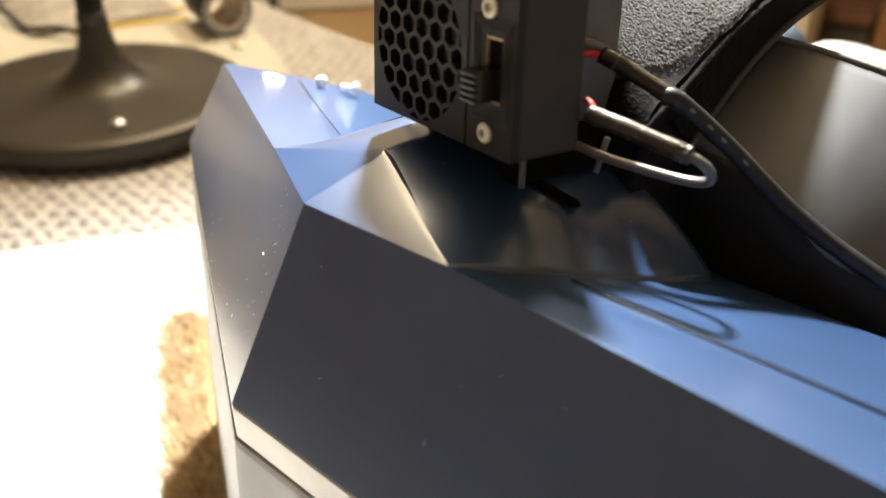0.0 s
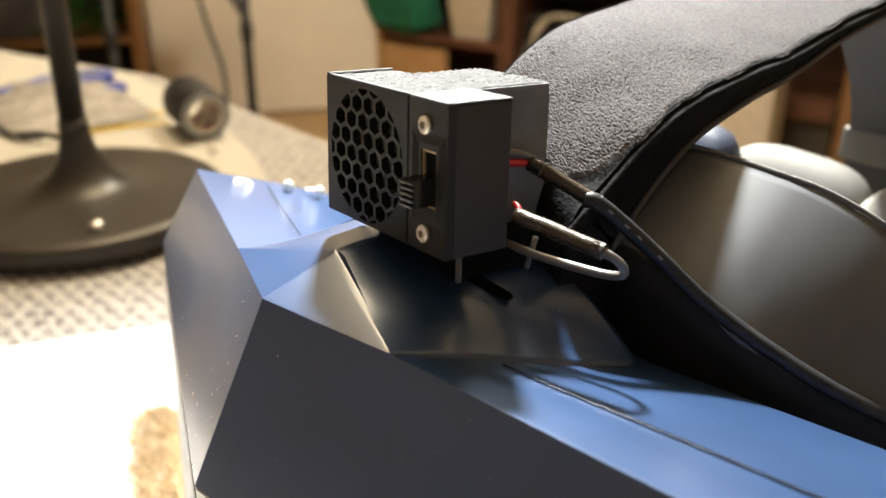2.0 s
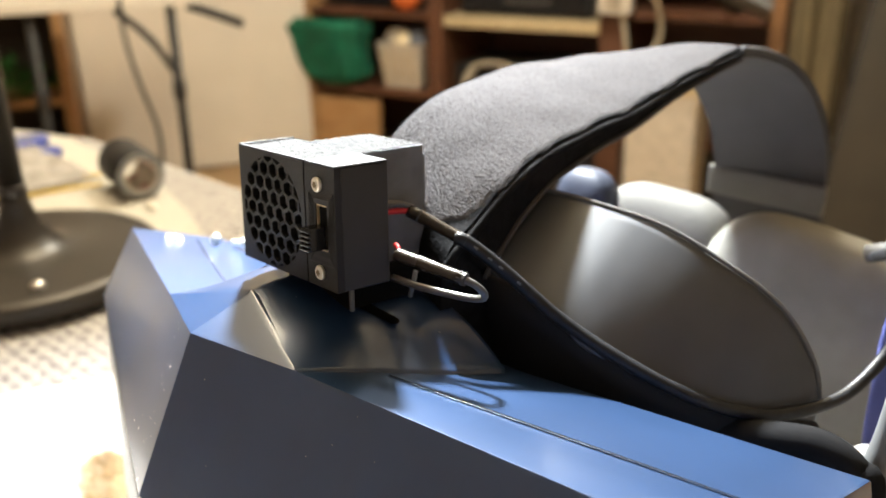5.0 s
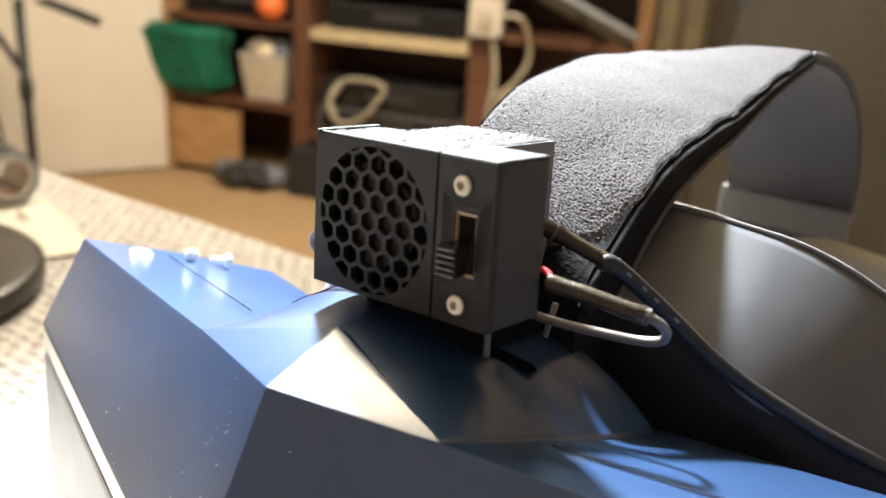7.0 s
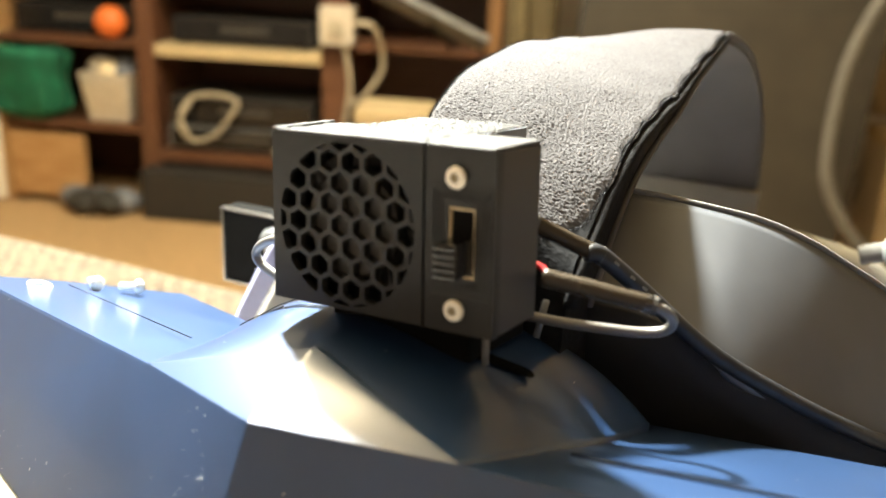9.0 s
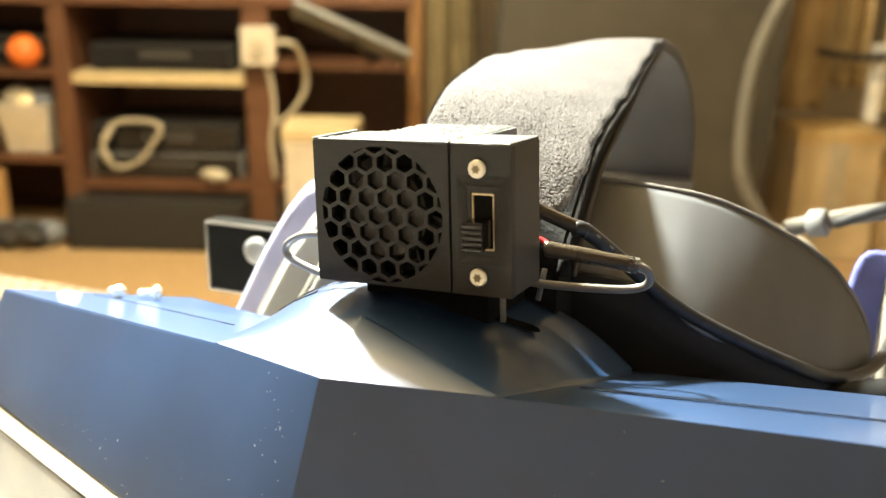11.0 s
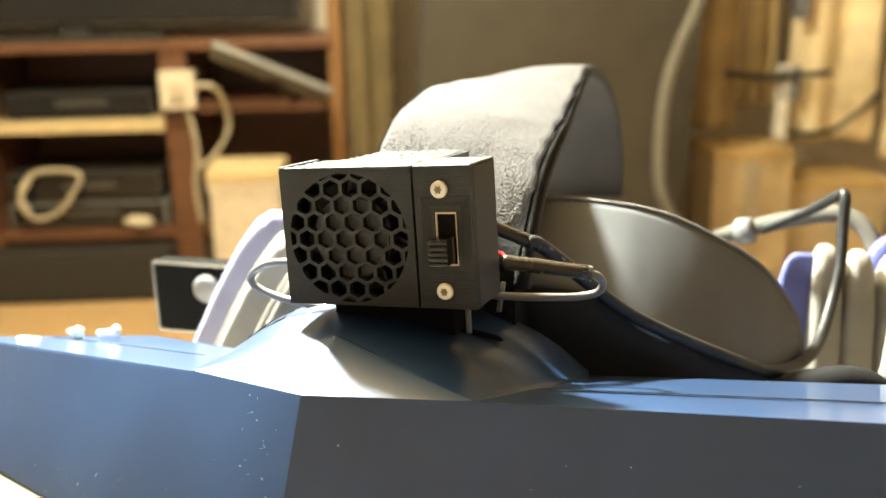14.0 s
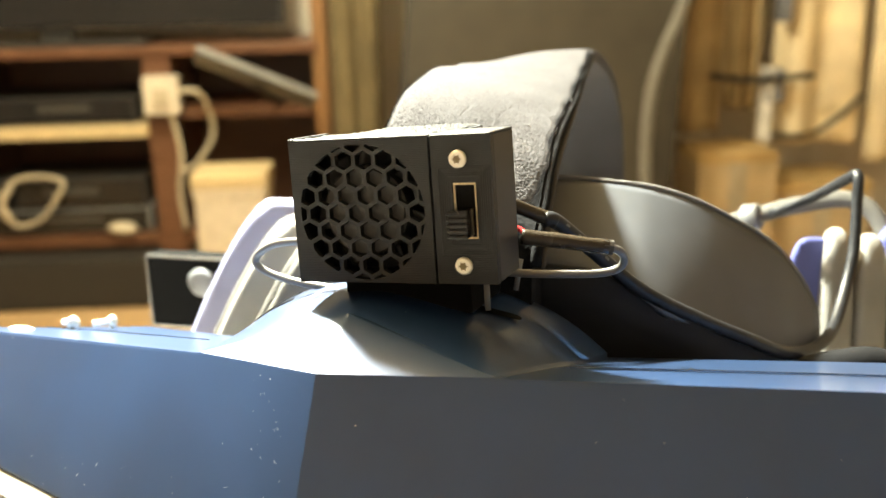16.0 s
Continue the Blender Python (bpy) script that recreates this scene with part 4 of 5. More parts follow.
# ---- the fan box on the hump ----
FX, FY, FZ = Vector((0.9894, -0.1229, 0.0772)), Vector((0.1289, 0.9885, -0.0790)), Vector((-0.0666, 0.0881, 0.9939))
FB = Matrix.Translation((-0.01461, 0.03048, 0.94493)) @ Matrix((FX, FY, FZ)).transposed().to_quaternion().to_matrix().to_4x4()
fan_box = thing("fan_box", FB, "small black 3D-printed fan box clamped on the headset", "fan")
W, H, SEAM = 0.0500, 0.0334, 0.0355


def clip_poly(poly, cx, cz, r, n=48):
    """A polygon cut by a circle."""
    for k in range(n):
        a = 2 * math.pi * k / n
        nx, nz = math.cos(a), math.sin(a)
        out = []
        for i, p in enumerate(poly):
            q = poly[(i + 1) % len(poly)]
            dp, dq = (p[0] - cx) * nx + (p[1] - cz) * nz - r, (q[0] - cx) * nx + (q[1] - cz) * nz - r
            if dp <= 0:
                out.append(p)
            if dp * dq < 0:
                t = dp / (dp - dq)
                out.append((p[0] + t * (q[0] - p[0]), p[1] + t * (q[1] - p[1])))
        poly = out
        if len(poly) < 3:
            return []
    return poly


def area(poly):
    return abs(sum(a[0] * b[1] - a[1] * b[0] for a, b in zip(poly, poly[1:] + poly[:1]))) / 2


FCX, FCZ, FR = 0.0177, 0.0166, 0.0158
PITCH, ROW, WEB = 0.0051, 0.0041, 0.0010
holes = []
for j in range(-4, 5):
    for i in range(-5, 6):
        hx = 0.0166 + (i + (0.5 if j % 2 else 0)) * PITCH
        hz = 0.0164 + j * ROW
        rr = (PITCH - WEB) / math.sqrt(3)
        poly = [(hx + rr * math.sin(math.pi / 3 * k), hz + 0.93 * rr * math.cos(math.pi / 3 * k)) for k in range(6)]
        poly = clip_poly(poly, FCX, FCZ, FR)
        if poly and area(poly) > 0.6e-6:
            holes.append(poly)
grille = part("grille", plate_xz(0.0, 0.0, SEAM - 0.0003, H, holes, 0.0, 0.0018), BLACKP, fan_box, "black printed honeycomb grille")
# fan housing behind the grille: four walls and a back
housing = part("housing", box(0.0, 0.0018, 0.0, 0.0015, 0.0175, H), BLACKP, fan_box)
part("housing", box(SEAM - 0.0018, 0.0018, 0.0, SEAM - 0.0003, 0.0175, H), BLACKP, fan_box)
part("housing", box(0.0015, 0.0018, 0.0, SEAM - 0.0018, 0.0175, 0.0015), BLACKP, fan_box)
part("housing", box(0.0015, 0.0018, H - 0.0015, SEAM - 0.0018, 0.0175, H), BLACKP, fan_box)


def skin_at(u, v):
    """Rough crust of the top, beaded, that reaches back over the holder."""
    y = 0.0012 + 0.0402 * v
    x0 = 0.0012 if y < 0.0185 else 0.0082 + 0.12 * max(0.0, y - 0.0385)
    x = x0 + (SEAM - 0.0016 - x0) * u
    rim = max(0.0, min(1.0, u * 30, (1 - u) * 30, v * 30, (1 - v) * 40))
    d = noise.voronoi(Vector((x * 1250, y * 1250, 3.0)))[0]
    bead = max(0.0, 1.0 - (d[0] / 0.62) ** 2) * (0.55 + 0.45 * noise.noise(Vector((x * 500, y * 500, 7))))
    return Vector((x, y, H + 0.00005 + rim * (0.00010 + 0.00075 * bead)))


part("top_skin", grid(skin_at, 130, 150), BLACKT, fan_box, "rough textured black top", smooth=True)
part("top_lip", box(0.0, 0.0, H, 0.0014, 0.0185, H + 0.0008, 0.0002, 1), BLACKS, fan_box)
part("top_lip", box(0.0014, 0.0, H, SEAM, 0.0012, H + 0.0006, 0.0002, 1), BLACKS, fan_box)
# solid near-black plate puts the inner shade behind the grille holes
fan = part("shade_backing", box(0.0015, 0.0105, 0.0015, SEAM - 0.0018, 0.0115, H - 0.0015), DARK, fan_box)
part("fan_hub", lathe([(0.0100, 0.0), (0.0106, 0.0006), (0.0106, 0.006)], 40), HUBM, fan_box, smooth=False, m=pose(FCX, 0.00195, FCZ, -90, 0, 0))
for k in range(7):
    def blade(u, v, k=k):
        a = 2 * math.pi * (k + 0.62 * v + 0.15 * u) / 7
        r = 0.0104 + 0.0044 * u
        return Vector((r * math.cos(a), r * math.sin(a), 0.0012 + 0.0045 * v))
    part("fan_blade", grid(blade, 6, 6, 0.0005), FANB, fan_box, smooth=True, m=pose(FCX, 0.0044, FCZ, -90, 0, 0))

# switch block
SX0, SX1 = SEAM + 0.0003, W
sw = [(0.0405, 0.0102), (0.0460, 0.0102), (0.0460, 0.0230), (0.0405, 0.0230)]
front = part("switch_block", plate_xz(SX0, 0.0, SX1, H, [sw], 0.0, 0.0020), BLACKP, fan_box, "smooth black printed switch block")
part("block_body", box(SX0, 0.0020, 0.0, SX1, 0.0172, H, 0.0003, 1), BLACKS, fan_box)
part("block_top", box(SX0, 0.0, H, SX1, 0.0172, H + 0.0005, 0.0002, 1), BLACKS, fan_box, "glossy black printed top")
# near-black plate gives the switch opening its recess shade
part("switch_well", box(0.0400, 0.0012, 0.0097, 0.0465, 0.0019, 0.0235), DARK, fan_box)
part("switch_frame", plate_xz(0.0406, 0.0103, 0.0459, 0.0229, [[(0.0409, 0.0106), (0.0456, 0.0106), (0.0456, 0.0225), (0.0409, 0.0225)]], 0.0004, 0.0011), BRASS, fan_box, "thin brass-tinted switch frame")
slider = part("slider", box(0.0409, -0.0048, 0.0112, 0.0452, 0.0012, 0.0174, 0.0003), BLACKG, fan_box, "ribbed black slide switch")
for k in range(5):
    part("rib", box(0.0407, -0.0056, 0.0113 + k * 0.00127, 0.0454, -0.0046, 0.0120 + k * 0.00127, 0.00025, 2), BLACKG, slider)
for k in range(5):
    d = 0.0005 * (k + 1)
    x0, x1, z0, z1 = 0.0398 - d, 0.0467 + d, 0.0092 - d, 0.0240 + d
    part("print_line", plate_xz(x0, z0, x1, z1, [[(x0 + 0.0002, z0 + 0.0002), (x1 - 0.0002, z0 + 0.0002), (x1 - 0.0002, z1 - 0.0002), (x0 + 0.0002, z1 - 0.0002)]], -0.00016, 0.0001), BLACKS, front)


def star(r0, r1, n=6):
    return [(r * math.cos(math.pi * k / n), r * math.sin(math.pi * k / n)) for k in range(2 * n) for r in [r0 if k % 2 == 0 else r1]]


for sz in (0.0283, 0.0043):
    head = part("screw", lathe([(0.00195, 0.0), (0.00205, 0.0003), (0.0020, 0.0007), (0.00165, 0.00100), (0.0, 0.00100)], 32, False), SCREWM, fan_box, "silver button-head screw", m=pose(0.0423, 0.0, sz, 90, 0, 0))
    crisp(head, 25)
    bm = bmesh.new()
    f = bm.faces.new([bm.verts.new((x, y, 0)) for x, y in star(0.00110, 0.00070)])
    bmesh.ops.solidify(bm, geom=[f], thickness=0.0002)
    part("star_recess", bm, BRASSD, head, m=pose(0, 0, 0.00118))

# rear holder, foot and stud
def rounded_block(x0, y0, z0, x1, y1, z1, r):
    bm = box(x0, y0, z0, x1, y1, z1)
    es = [e for e in bm.edges if all(abs(v.co.x - x1) < 1e-6 for v in e.verts) and all(abs(v.co.y - y1) < 1e-6 for v in e.verts)]
    es += [e for e in bm.edges if all(abs(v.co.y - y1) < 1e-6 for v in e.verts) and all(abs(v.co.z - z1) < 1e-6 for v in e.verts)]
    bmesh.ops.bevel(bm, geom=es, offset=r, segments=5, affect="EDGES")
    return bm


part("rear_holder", rounded_block(0.0080, 0.0176, -0.0020, 0.0345, 0.0450, H - 0.0002, 0.0034), HOLDER, fan_box, "slate black printed rear holder")
part("foot", box(0.0070, 0.010, -0.0095, 0.0400, 0.0330, 0.0, 0.0006), DARK, fan_box, "matt black mounting foot")
part("stud", lathe([(0.0007, -0.008), (0.0007, 0.0)], 14), GREYP, fan_box, smooth=True, m=pose(0.0445, 0.008, 0.0))
part("stud", lathe([(0.0007, -0.008), (0.0007, 0.0)], 14), GREYP, fan_box, smooth=True, m=pose(0.0470, 0.0285, 0.000, -8, 10, 0))

# ---- wires ----
def at(x, y, z):
    return FB @ Vector((x, y, z))


power = thing("power_cable", pose(0, 0, 0), "black power cable with shrink tubing running to the fan box", "cable")
part("red_wire", tube([at(0.0380, 0.0170, 0.0160), at(0.0378, 0.0230, 0.0162), at(0.0378, 0.0290, 0.0158), at(0.0378, 0.0350, 0.0150)], 0.00095, 10, 6), WIRER, power, "red wire", smooth=True)
part("grey_wire", tube([at(0.0384, 0.0170, 0.0182), at(0.0384, 0.0230, 0.0188), at(0.0382, 0.0290, 0.0182), at(0.0378, 0.0350, 0.0160)], 0.0009, 10, 6), WIREG, power, "grey wire", smooth=True)
part("red_wire", tube([at(0.0480, 0.0205, 0.0095), at(0.0497, 0.0203, 0.0090), at(0.0512, 0.0195, 0.0080)], 0.0007, 10, 6), WIRER, power, "red wire", smooth=True)
s0, s1 = at(0.0378, 0.0335, 0.0152), Vector((0.0428, 0.0668, 0.9528))
part("shrink_tube", tube([s0, s0.lerp(s1, 0.35) + Vector((0, 0, 0.0002)), s0.lerp(s1, 0.7), s1], 0.0019, 14, 6, taper=lambda t: 1.0 + 0.04 * math.sin(9 * t)), TUBE, power, "wrinkled black shrink tube", smooth=True)
for f in (0.18, 0.97):
    part("tube_rim", tube([s0.lerp(s1, f) + Vector((0, 0, 0.0002 * (1 - f))), s0.lerp(s1, f + 0.03) + Vector((0, 0, 0.0002 * (1 - f)))], 0.00212, 14, 2), HUBM, power, "pale wrinkled rim of the tube", smooth=True)
part("shrink_tube", tube([(0.0370, 0.0441, 0.9546), (0.0440, 0.0455, 0.9537), (0.0575, 0.0482, 0.9517)], 0.00185, 14, 8, taper=lambda t: 1.0 + 0.03 * math.sin(14 * t)), TUBE, power, "wrinkled black shrink tube", smooth=True)
part("tube_end", tube([(0.0563, 0.04796, 0.95188), (0.0585, 0.0484, 0.95155)], 0.0019, 10, 2), HUBM, power, "pale cut end of the shrink tube")
part("wire_loop", tube([(0.0570, 0.0482, 0.9517), (0.0600, 0.0496, 0.9505), (0.0612, 0.0520, 0.9478), (0.0598, 0.0540, 0.9447), (0.0550, 0.0540, 0.9432), (0.0470, 0.0520, 0.9432), (0.0380, 0.0500, 0.9435), (0.030, 0.049, 0.944)], 0.00105, 10, 8), WIREG, power, "grey insulated wire loop", smooth=True)
part("wire_loop", tube([(-0.008, 0.046, 0.9515), (-0.020, 0.050, 0.9495), (-0.031, 0.0545, 0.9470), (-0.0380, 0.0575, 0.9425), (-0.0375, 0.0575, 0.9390), (-0.029, 0.056, 0.9365), (-0.016, 0.053, 0.9358), (-0.004, 0.050, 0.9358)], 0.0011, 10, 8), WIREG, power, "grey insulated wire loop", smooth=True)
lead_line = [s1 - Vector((0.003, 0.002, -0.001)), s1, (0.0514, 0.0739, 0.9436), (0.0654, 0.0819, 0.9299), (0.0820, 0.0887, 0.9198), (0.0967, 0.0967, 0.9115), (0.1076, 0.1092, 0.9035), (0.1166, 0.1217, 0.8995), (0.1234, 0.1334, 0.8991), (0.1285, 0.1470, 0.9005), (0.1330, 0.1600, 0.9085), (0.1360, 0.1680, 0.9200), (0.1368, 0.1750, 0.9340), (0.1370, 0.1790, 0.9440), (0.1350, 0.1850, 0.9420), (0.1260, 0.1950, 0.9330), (0.1120, 0.2050, 0.9230)]
lead = part("lead", tube(lead_line, 0.0020, 14, 8), CABLE, power, "thin black sheathed cable", smooth=True)
# small printed marks on the cable
lead_curve = spline([Vector(p) for p in lead_line], 8)
for i in (10, 13, 15, 18):
    ahead = (lead_curve[i + 1] - lead_curve[i - 1]).normalized()
    out = Vector((0.35, -0.75, 0.55))
    out = (out - ahead * out.dot(ahead)).normalized()
    part("printed_bar", box(-0.0007, -0.0003, 0.0, 0.0007, 0.0003, 0.0002), GREYP, lead,
         m=Matrix.Translation(lead_curve[i] + out * 0.0019) @ Matrix((ahead, out.cross(ahead), out)).transposed().to_4x4())

# ---- beyond the table ----
cabinet = thing("media_cabinet", CAB, "dark mahogany media cabinet with open shelves", "cabinet")
part("side_panel", box(-0.02, 0.0, 0.0, 0.02, 0.45, 0.80, 0.003), OAK, cabinet, "lighter oak side panel")
part("post", box(0.515, -0.005, 0.0, 0.575, 0.45, 0.80, 0.003), MAHOG, cabinet)
part("post", box(1.15, -0.005, 0.0, 1.235, 0.45, 0.80, 0.003), MAHOG, cabinet)
part("post", box(1.685, -0.005, 0.0, 1.73, 0.45, 1.60, 0.003), POSTM, cabinet, "orange-toned wooden post")
part("top", box(-0.03, -0.015, 0.80, 1.70, 0.46, 0.83, 0.004), MAHOG, cabinet)
part("back", box(-0.02, 0.45, 0.0, 1.74, 0.465, 0.83), MAHOG, cabinet)
part("shelf", box(0.02, 0.0, 0.275, 0.515, 0.45, 0.30, 0.002), MAHOG, cabinet)
part("shelf", box(0.02, 0.0, 0.565, 0.515, 0.45, 0.59, 0.002), MAHOG, cabinet)
part("shelf", box(0.575, 0.0, 0.545, 1.15, 0.45, 0.58, 0.002), PINE, cabinet, "pale edged shelf")
part("shelf", box(0.575, 0.0, 0.185, 1.15, 0.45, 0.22, 0.002), MAHOG, cabinet)
part("shelf", box(1.235, 0.0, 0.185, 1.67, 0.45, 0.22, 0.002), MAHOG, cabinet)
part("shelf", box(1.235, 0.0, 0.60, 1.67, 0.45, 0.625, 0.002), MAHOG, cabinet)
part("drawer", box(0.03, -0.012, 0.03, 0.30, 0.02, 0.25, 0.004), OAK, cabinet, "oak drawer front")
part("plinth", box(0.575, 0.02, 0.0, 1.67, 0.06, 0.185), BROWNB, cabinet)


def onto(x, y, z, rz=0):
    return CAB @ pose(x, y, z, 0, 0, rz)


def sack(u, v):
    a = 2 * math.pi * u
    flare = 0.105 + 0.055 * v ** 0.8
    fold = 1 + 0.16 * noise.noise(Vector((math.cos(a) * 2.2, math.sin(a) * 2.2, v * 2.5))) + 0.05 * math.sin(5 * a + 3 * v)
    cx, sy = math.copysign(abs(math.cos(a)) ** 0.6, math.cos(a)), math.copysign(abs(math.sin(a)) ** 0.6, math.sin(a))
    r = flare * fold * min(1.0, 0.45 + 4.5 * v) * (1.0 if v < 0.94 else 0.8)
    return Vector((r * cx - 0.02 * v, r * sy * 0.62 - 0.015 * v, 0.255 * v + 0.012 * noise.noise(Vector((a, v * 4, 2))) * v))


green = thing("green_bag", onto(0.115, 0.02, 0.30), "slumped dark green fabric bag on the shelf", "bag")
part("sack", grid(sack, 40, 20, 0.003), GREEN, green, smooth=True)
part("handle", tube([(-0.05, -0.06, 0.24), (-0.02, -0.09, 0.21), (0.03, -0.10, 0.15), (0.06, -0.09, 0.20), (0.05, -0.06, 0.25)], 0.008, 10, 6), GREEN, green, smooth=True)
basket = thing("storage_basket", onto(0.385, 0.10, 0.30), "white plastic lattice basket full of odds and ends", "basket")
part("tub", lathe([(0.095, 0.0), (0.10, 0.006), (0.125, 0.155), (0.131, 0.16), (0.131, 0.168), (0.120, 0.168), (0.118, 0.158), (0.094, 0.010)], 4, True), WHITEPL, basket, m=pose(0, 0, 0, 0, 0, 45))
for k in range(5):
    for j in range(4):
        part("gap", box(-0.072 + k * 0.030, -0.0005, 0.035 + j * 0.028, -0.058 + k * 0.030, 0.0005, 0.051 + j * 0.028), KRAFT, basket, m=pose(0, -0.074 - j * 0.0037 - 0.0035, 0))
for k, (x, y, r, mt) in enumerate(((-0.04, 0, 0.05, WHITEPL), (0.035, 0.01, 0.055, GREYF), (0.0, -0.03, 0.04, CLOTHC), (0.05, -0.03, 0.035, GREYF))):
    bm = bmesh.new()
    bmesh.ops.create_icosphere(bm, subdivisions=3, radius=r)
    for v in bm.verts:
        v.co *= 1 + 0.25 * noise.noise(v.co * 30 + Vector((k * 5, 0, 0)))
    part("odd_item", bm, mt, basket, smooth=True, m=pose(x, y, 0.17))


def device(name, x0, z0, x1, h, mat, label, cat, y=0.03, depth=0.32):
    d = thing(name, onto(x0, y, z0), label, cat)
    w = x1 - x0
    part("case", box(0, 0, 0.006, w, depth, h, 0.004), mat, d)
    part("front_panel", box(0.01, -0.004, 0.012, w - 0.01, 0.002, h - 0.006, 0.001), BLACKG, d)
    part("display", box(w * 0.35, -0.006, h * 0.5, w * 0.7, -0.003, h * 0.72), HUBM, d)
    for fx in (0.03, w - 0.03):
        part("foot", box(fx - 0.012, 0.02, 0, fx + 0.012, 0.05, 0.006), BLACKM, d)
    return d


device("disc_player", 0.60, 0.22, 1.12, 0.085, GREYP, "black and grey disc player on the shelf", "player")
device("amplifier", 0.61, 0.306, 1.11, 0.10, BLACKM, "black amplifier stacked on a player", "amplifier")
device("game_console", 0.62, 0.58, 1.10, 0.09, BLACKM, "low black console on the pale shelf", "console", 0.06)
device("set_top_box", 0.06, 0.59, 0.47, 0.10, BLACKM, "dark box on the upper shelf", "box", 0.06)
tagged(part("cable_coil", tube([(0.70, -0.012, 0.40), (0.66, -0.02, 0.33), (0.70, -0.02, 0.27), (0.78, -0.02, 0.29), (0.84, -0.02, 0.36), (0.86, -0.012, 0.41), (0.78, 0.0, 0.425), (0.70, 0.0, 0.41), (0.665, -0.022, 0.35), (0.69, -0.024, 0.28)], 0.008, 10, 8), CREAMC, smooth=True, m=CAB), "cream cable coiled in front of a player", "cable")
tagged(part("hanging_cable", tube([(1.17, -0.02, 0.71), (1.22, -0.035, 0.66), (1.25, -0.03, 0.5), (1.235, -0.03, 0.36), (1.245, -0.03, 0.24)], 0.009, 10, 8), CREAMC, smooth=True, m=CAB), "cream cable hanging down the cabinet", "cable")
tagged(part("hanging_cable", tube([(1.24, -0.03, 0.69), (1.33, -0.04, 0.68), (1.36, -0.04, 0.56), (1.30, -0.035, 0.46), (1.25, -0.03, 0.43)], 0.009, 10, 8), CREAMC, smooth=True, m=CAB), "cream cable looped from a white adapter", "cable")
ad = thing("power_adapter", onto(1.155, -0.06, 0.62), "cream plastic power adapter on the cabinet post", "adapter")
part("case", box(0, 0, 0, 0.11, 0.055, 0.12, 0.008), WHITEPL, ad)
part("plug", box(0.03, -0.012, 0.03, 0.08, 0.0, 0.08, 0.004), CREAMC, ad)
bm = bmesh.new()
bmesh.ops.create_icosphere(bm, subdivisions=3, radius=0.04)
for v in bm.verts:
    v.co = Vector((v.co.x * 1.3, v.co.y * 0.7, v.co.z * 0.55)) * (1 + 0.2 * noise.noise(v.co * 30))
tagged(part("cable_bundle", bm, CREAMC, smooth=True, m=onto(1.03, 0.0, 0.243)), "small cream cable bundle on the cabinet shelf", "cable")
for k in range(5):
    x = 0.30 + 0.04 * k
    bm = bmesh.new()
    bmesh.ops.create_icosphere(bm, subdivisions=3, radius=0.07)
    for v in bm.verts:
        v.co = Vector((v.co.x * 0.9, v.co.y * 0.8, v.co.z * 0.6)) * (1 + 0.3 * noise.noise(v.co * 14 + Vector((k * 7, 1, 0))))
    tagged(part("dark_shoe", bm, BLACKM if k % 2 else GREYF, smooth=True, m=onto(x, -0.06 - 0.03 * (k % 2), 0.045)), "dark bundled clutter on the carpet by the cabinet", "clutter")
spk = thing("subwoofer", onto(0.545, -0.10, 0.0), "black loudspeaker box standing on the carpet", "speaker")
part("case", box(0, 0, 0, 0.60, 0.09, 0.17, 0.006), BLACKM, spk)
part("grille", box(0.02, -0.006, 0.015, 0.58, 0.0, 0.155, 0.002), BLACKM, spk)

tv = thing("television", onto(0.10, 0.12, 0.83), "wide black television standing on the cabinet", "television")
part("screen", box(0.0, 0.0, 0.06, 1.48, 0.025, 0.92, 0.006), BLACKG, tv)
part("bezel", box(-0.012, 0.004, 0.05, 1.492, 0.035, 0.93, 0.004), BLACKM, tv)
part("stand", box(0.45, -0.06, 0.0, 1.05, 0.14, 0.015, 0.004), BLACKM, tv)
part("neck", box(0.70, 0.02, 0.015, 0.80, 0.06, 0.08, 0.004), BLACKM, tv)
tagged(part("orange_ball", lathe([(0.001, 0.0), (0.03, 0.006), (0.05, 0.03), (0.055, 0.055), (0.045, 0.085), (0.02, 0.105), (0.001, 0.108)], 24), ORANGE, smooth=True, m=onto(0.42, 0.02, 0.59)), "orange plastic ball on the upper shelf", "ball")

tray = thing("keyboard", onto(1.52, -0.14, 0.735) @ pose(0, 0, 0, -24, 24, 6), "grey keyboard leaning out from the shelf", "keyboard")
part("body", box(-0.19, -0.06, -0.010, 0.19, 0.06, 0.010, 0.004), GREYP, tray)
for k in range(10):
    part("key", box(-0.17 + 0.035 * k, -0.045, 0.010, -0.142 + 0.035 * k, 0.045, 0.015, 0.002), PAD, tray)
tagged(part("support_arm", tube([(1.58, 0.1, 0.62), (1.55, -0.06, 0.67), (1.52, -0.13, 0.725)], 0.012, 10, 6), BLACKM, smooth=True, m=CAB), "dark bracket under the keyboard", "bracket")

bin_ = thing("waste_bin", onto(1.44, -0.22, 0.0), "pale plastic bin with a tan lid", "bin")
part("tub", box(-0.105, -0.10, 0.0, 0.105, 0.10, 0.43, 0.012), WHITEPL, bin_)
part("lid", box(-0.112, -0.107, 0.43, 0.112, 0.107, 0.475, 0.012), PINE, bin_)
part("rim", box(-0.108, -0.104, 0.405, 0.108, 0.104, 0.430, 0.003), WHITEPL, bin_)

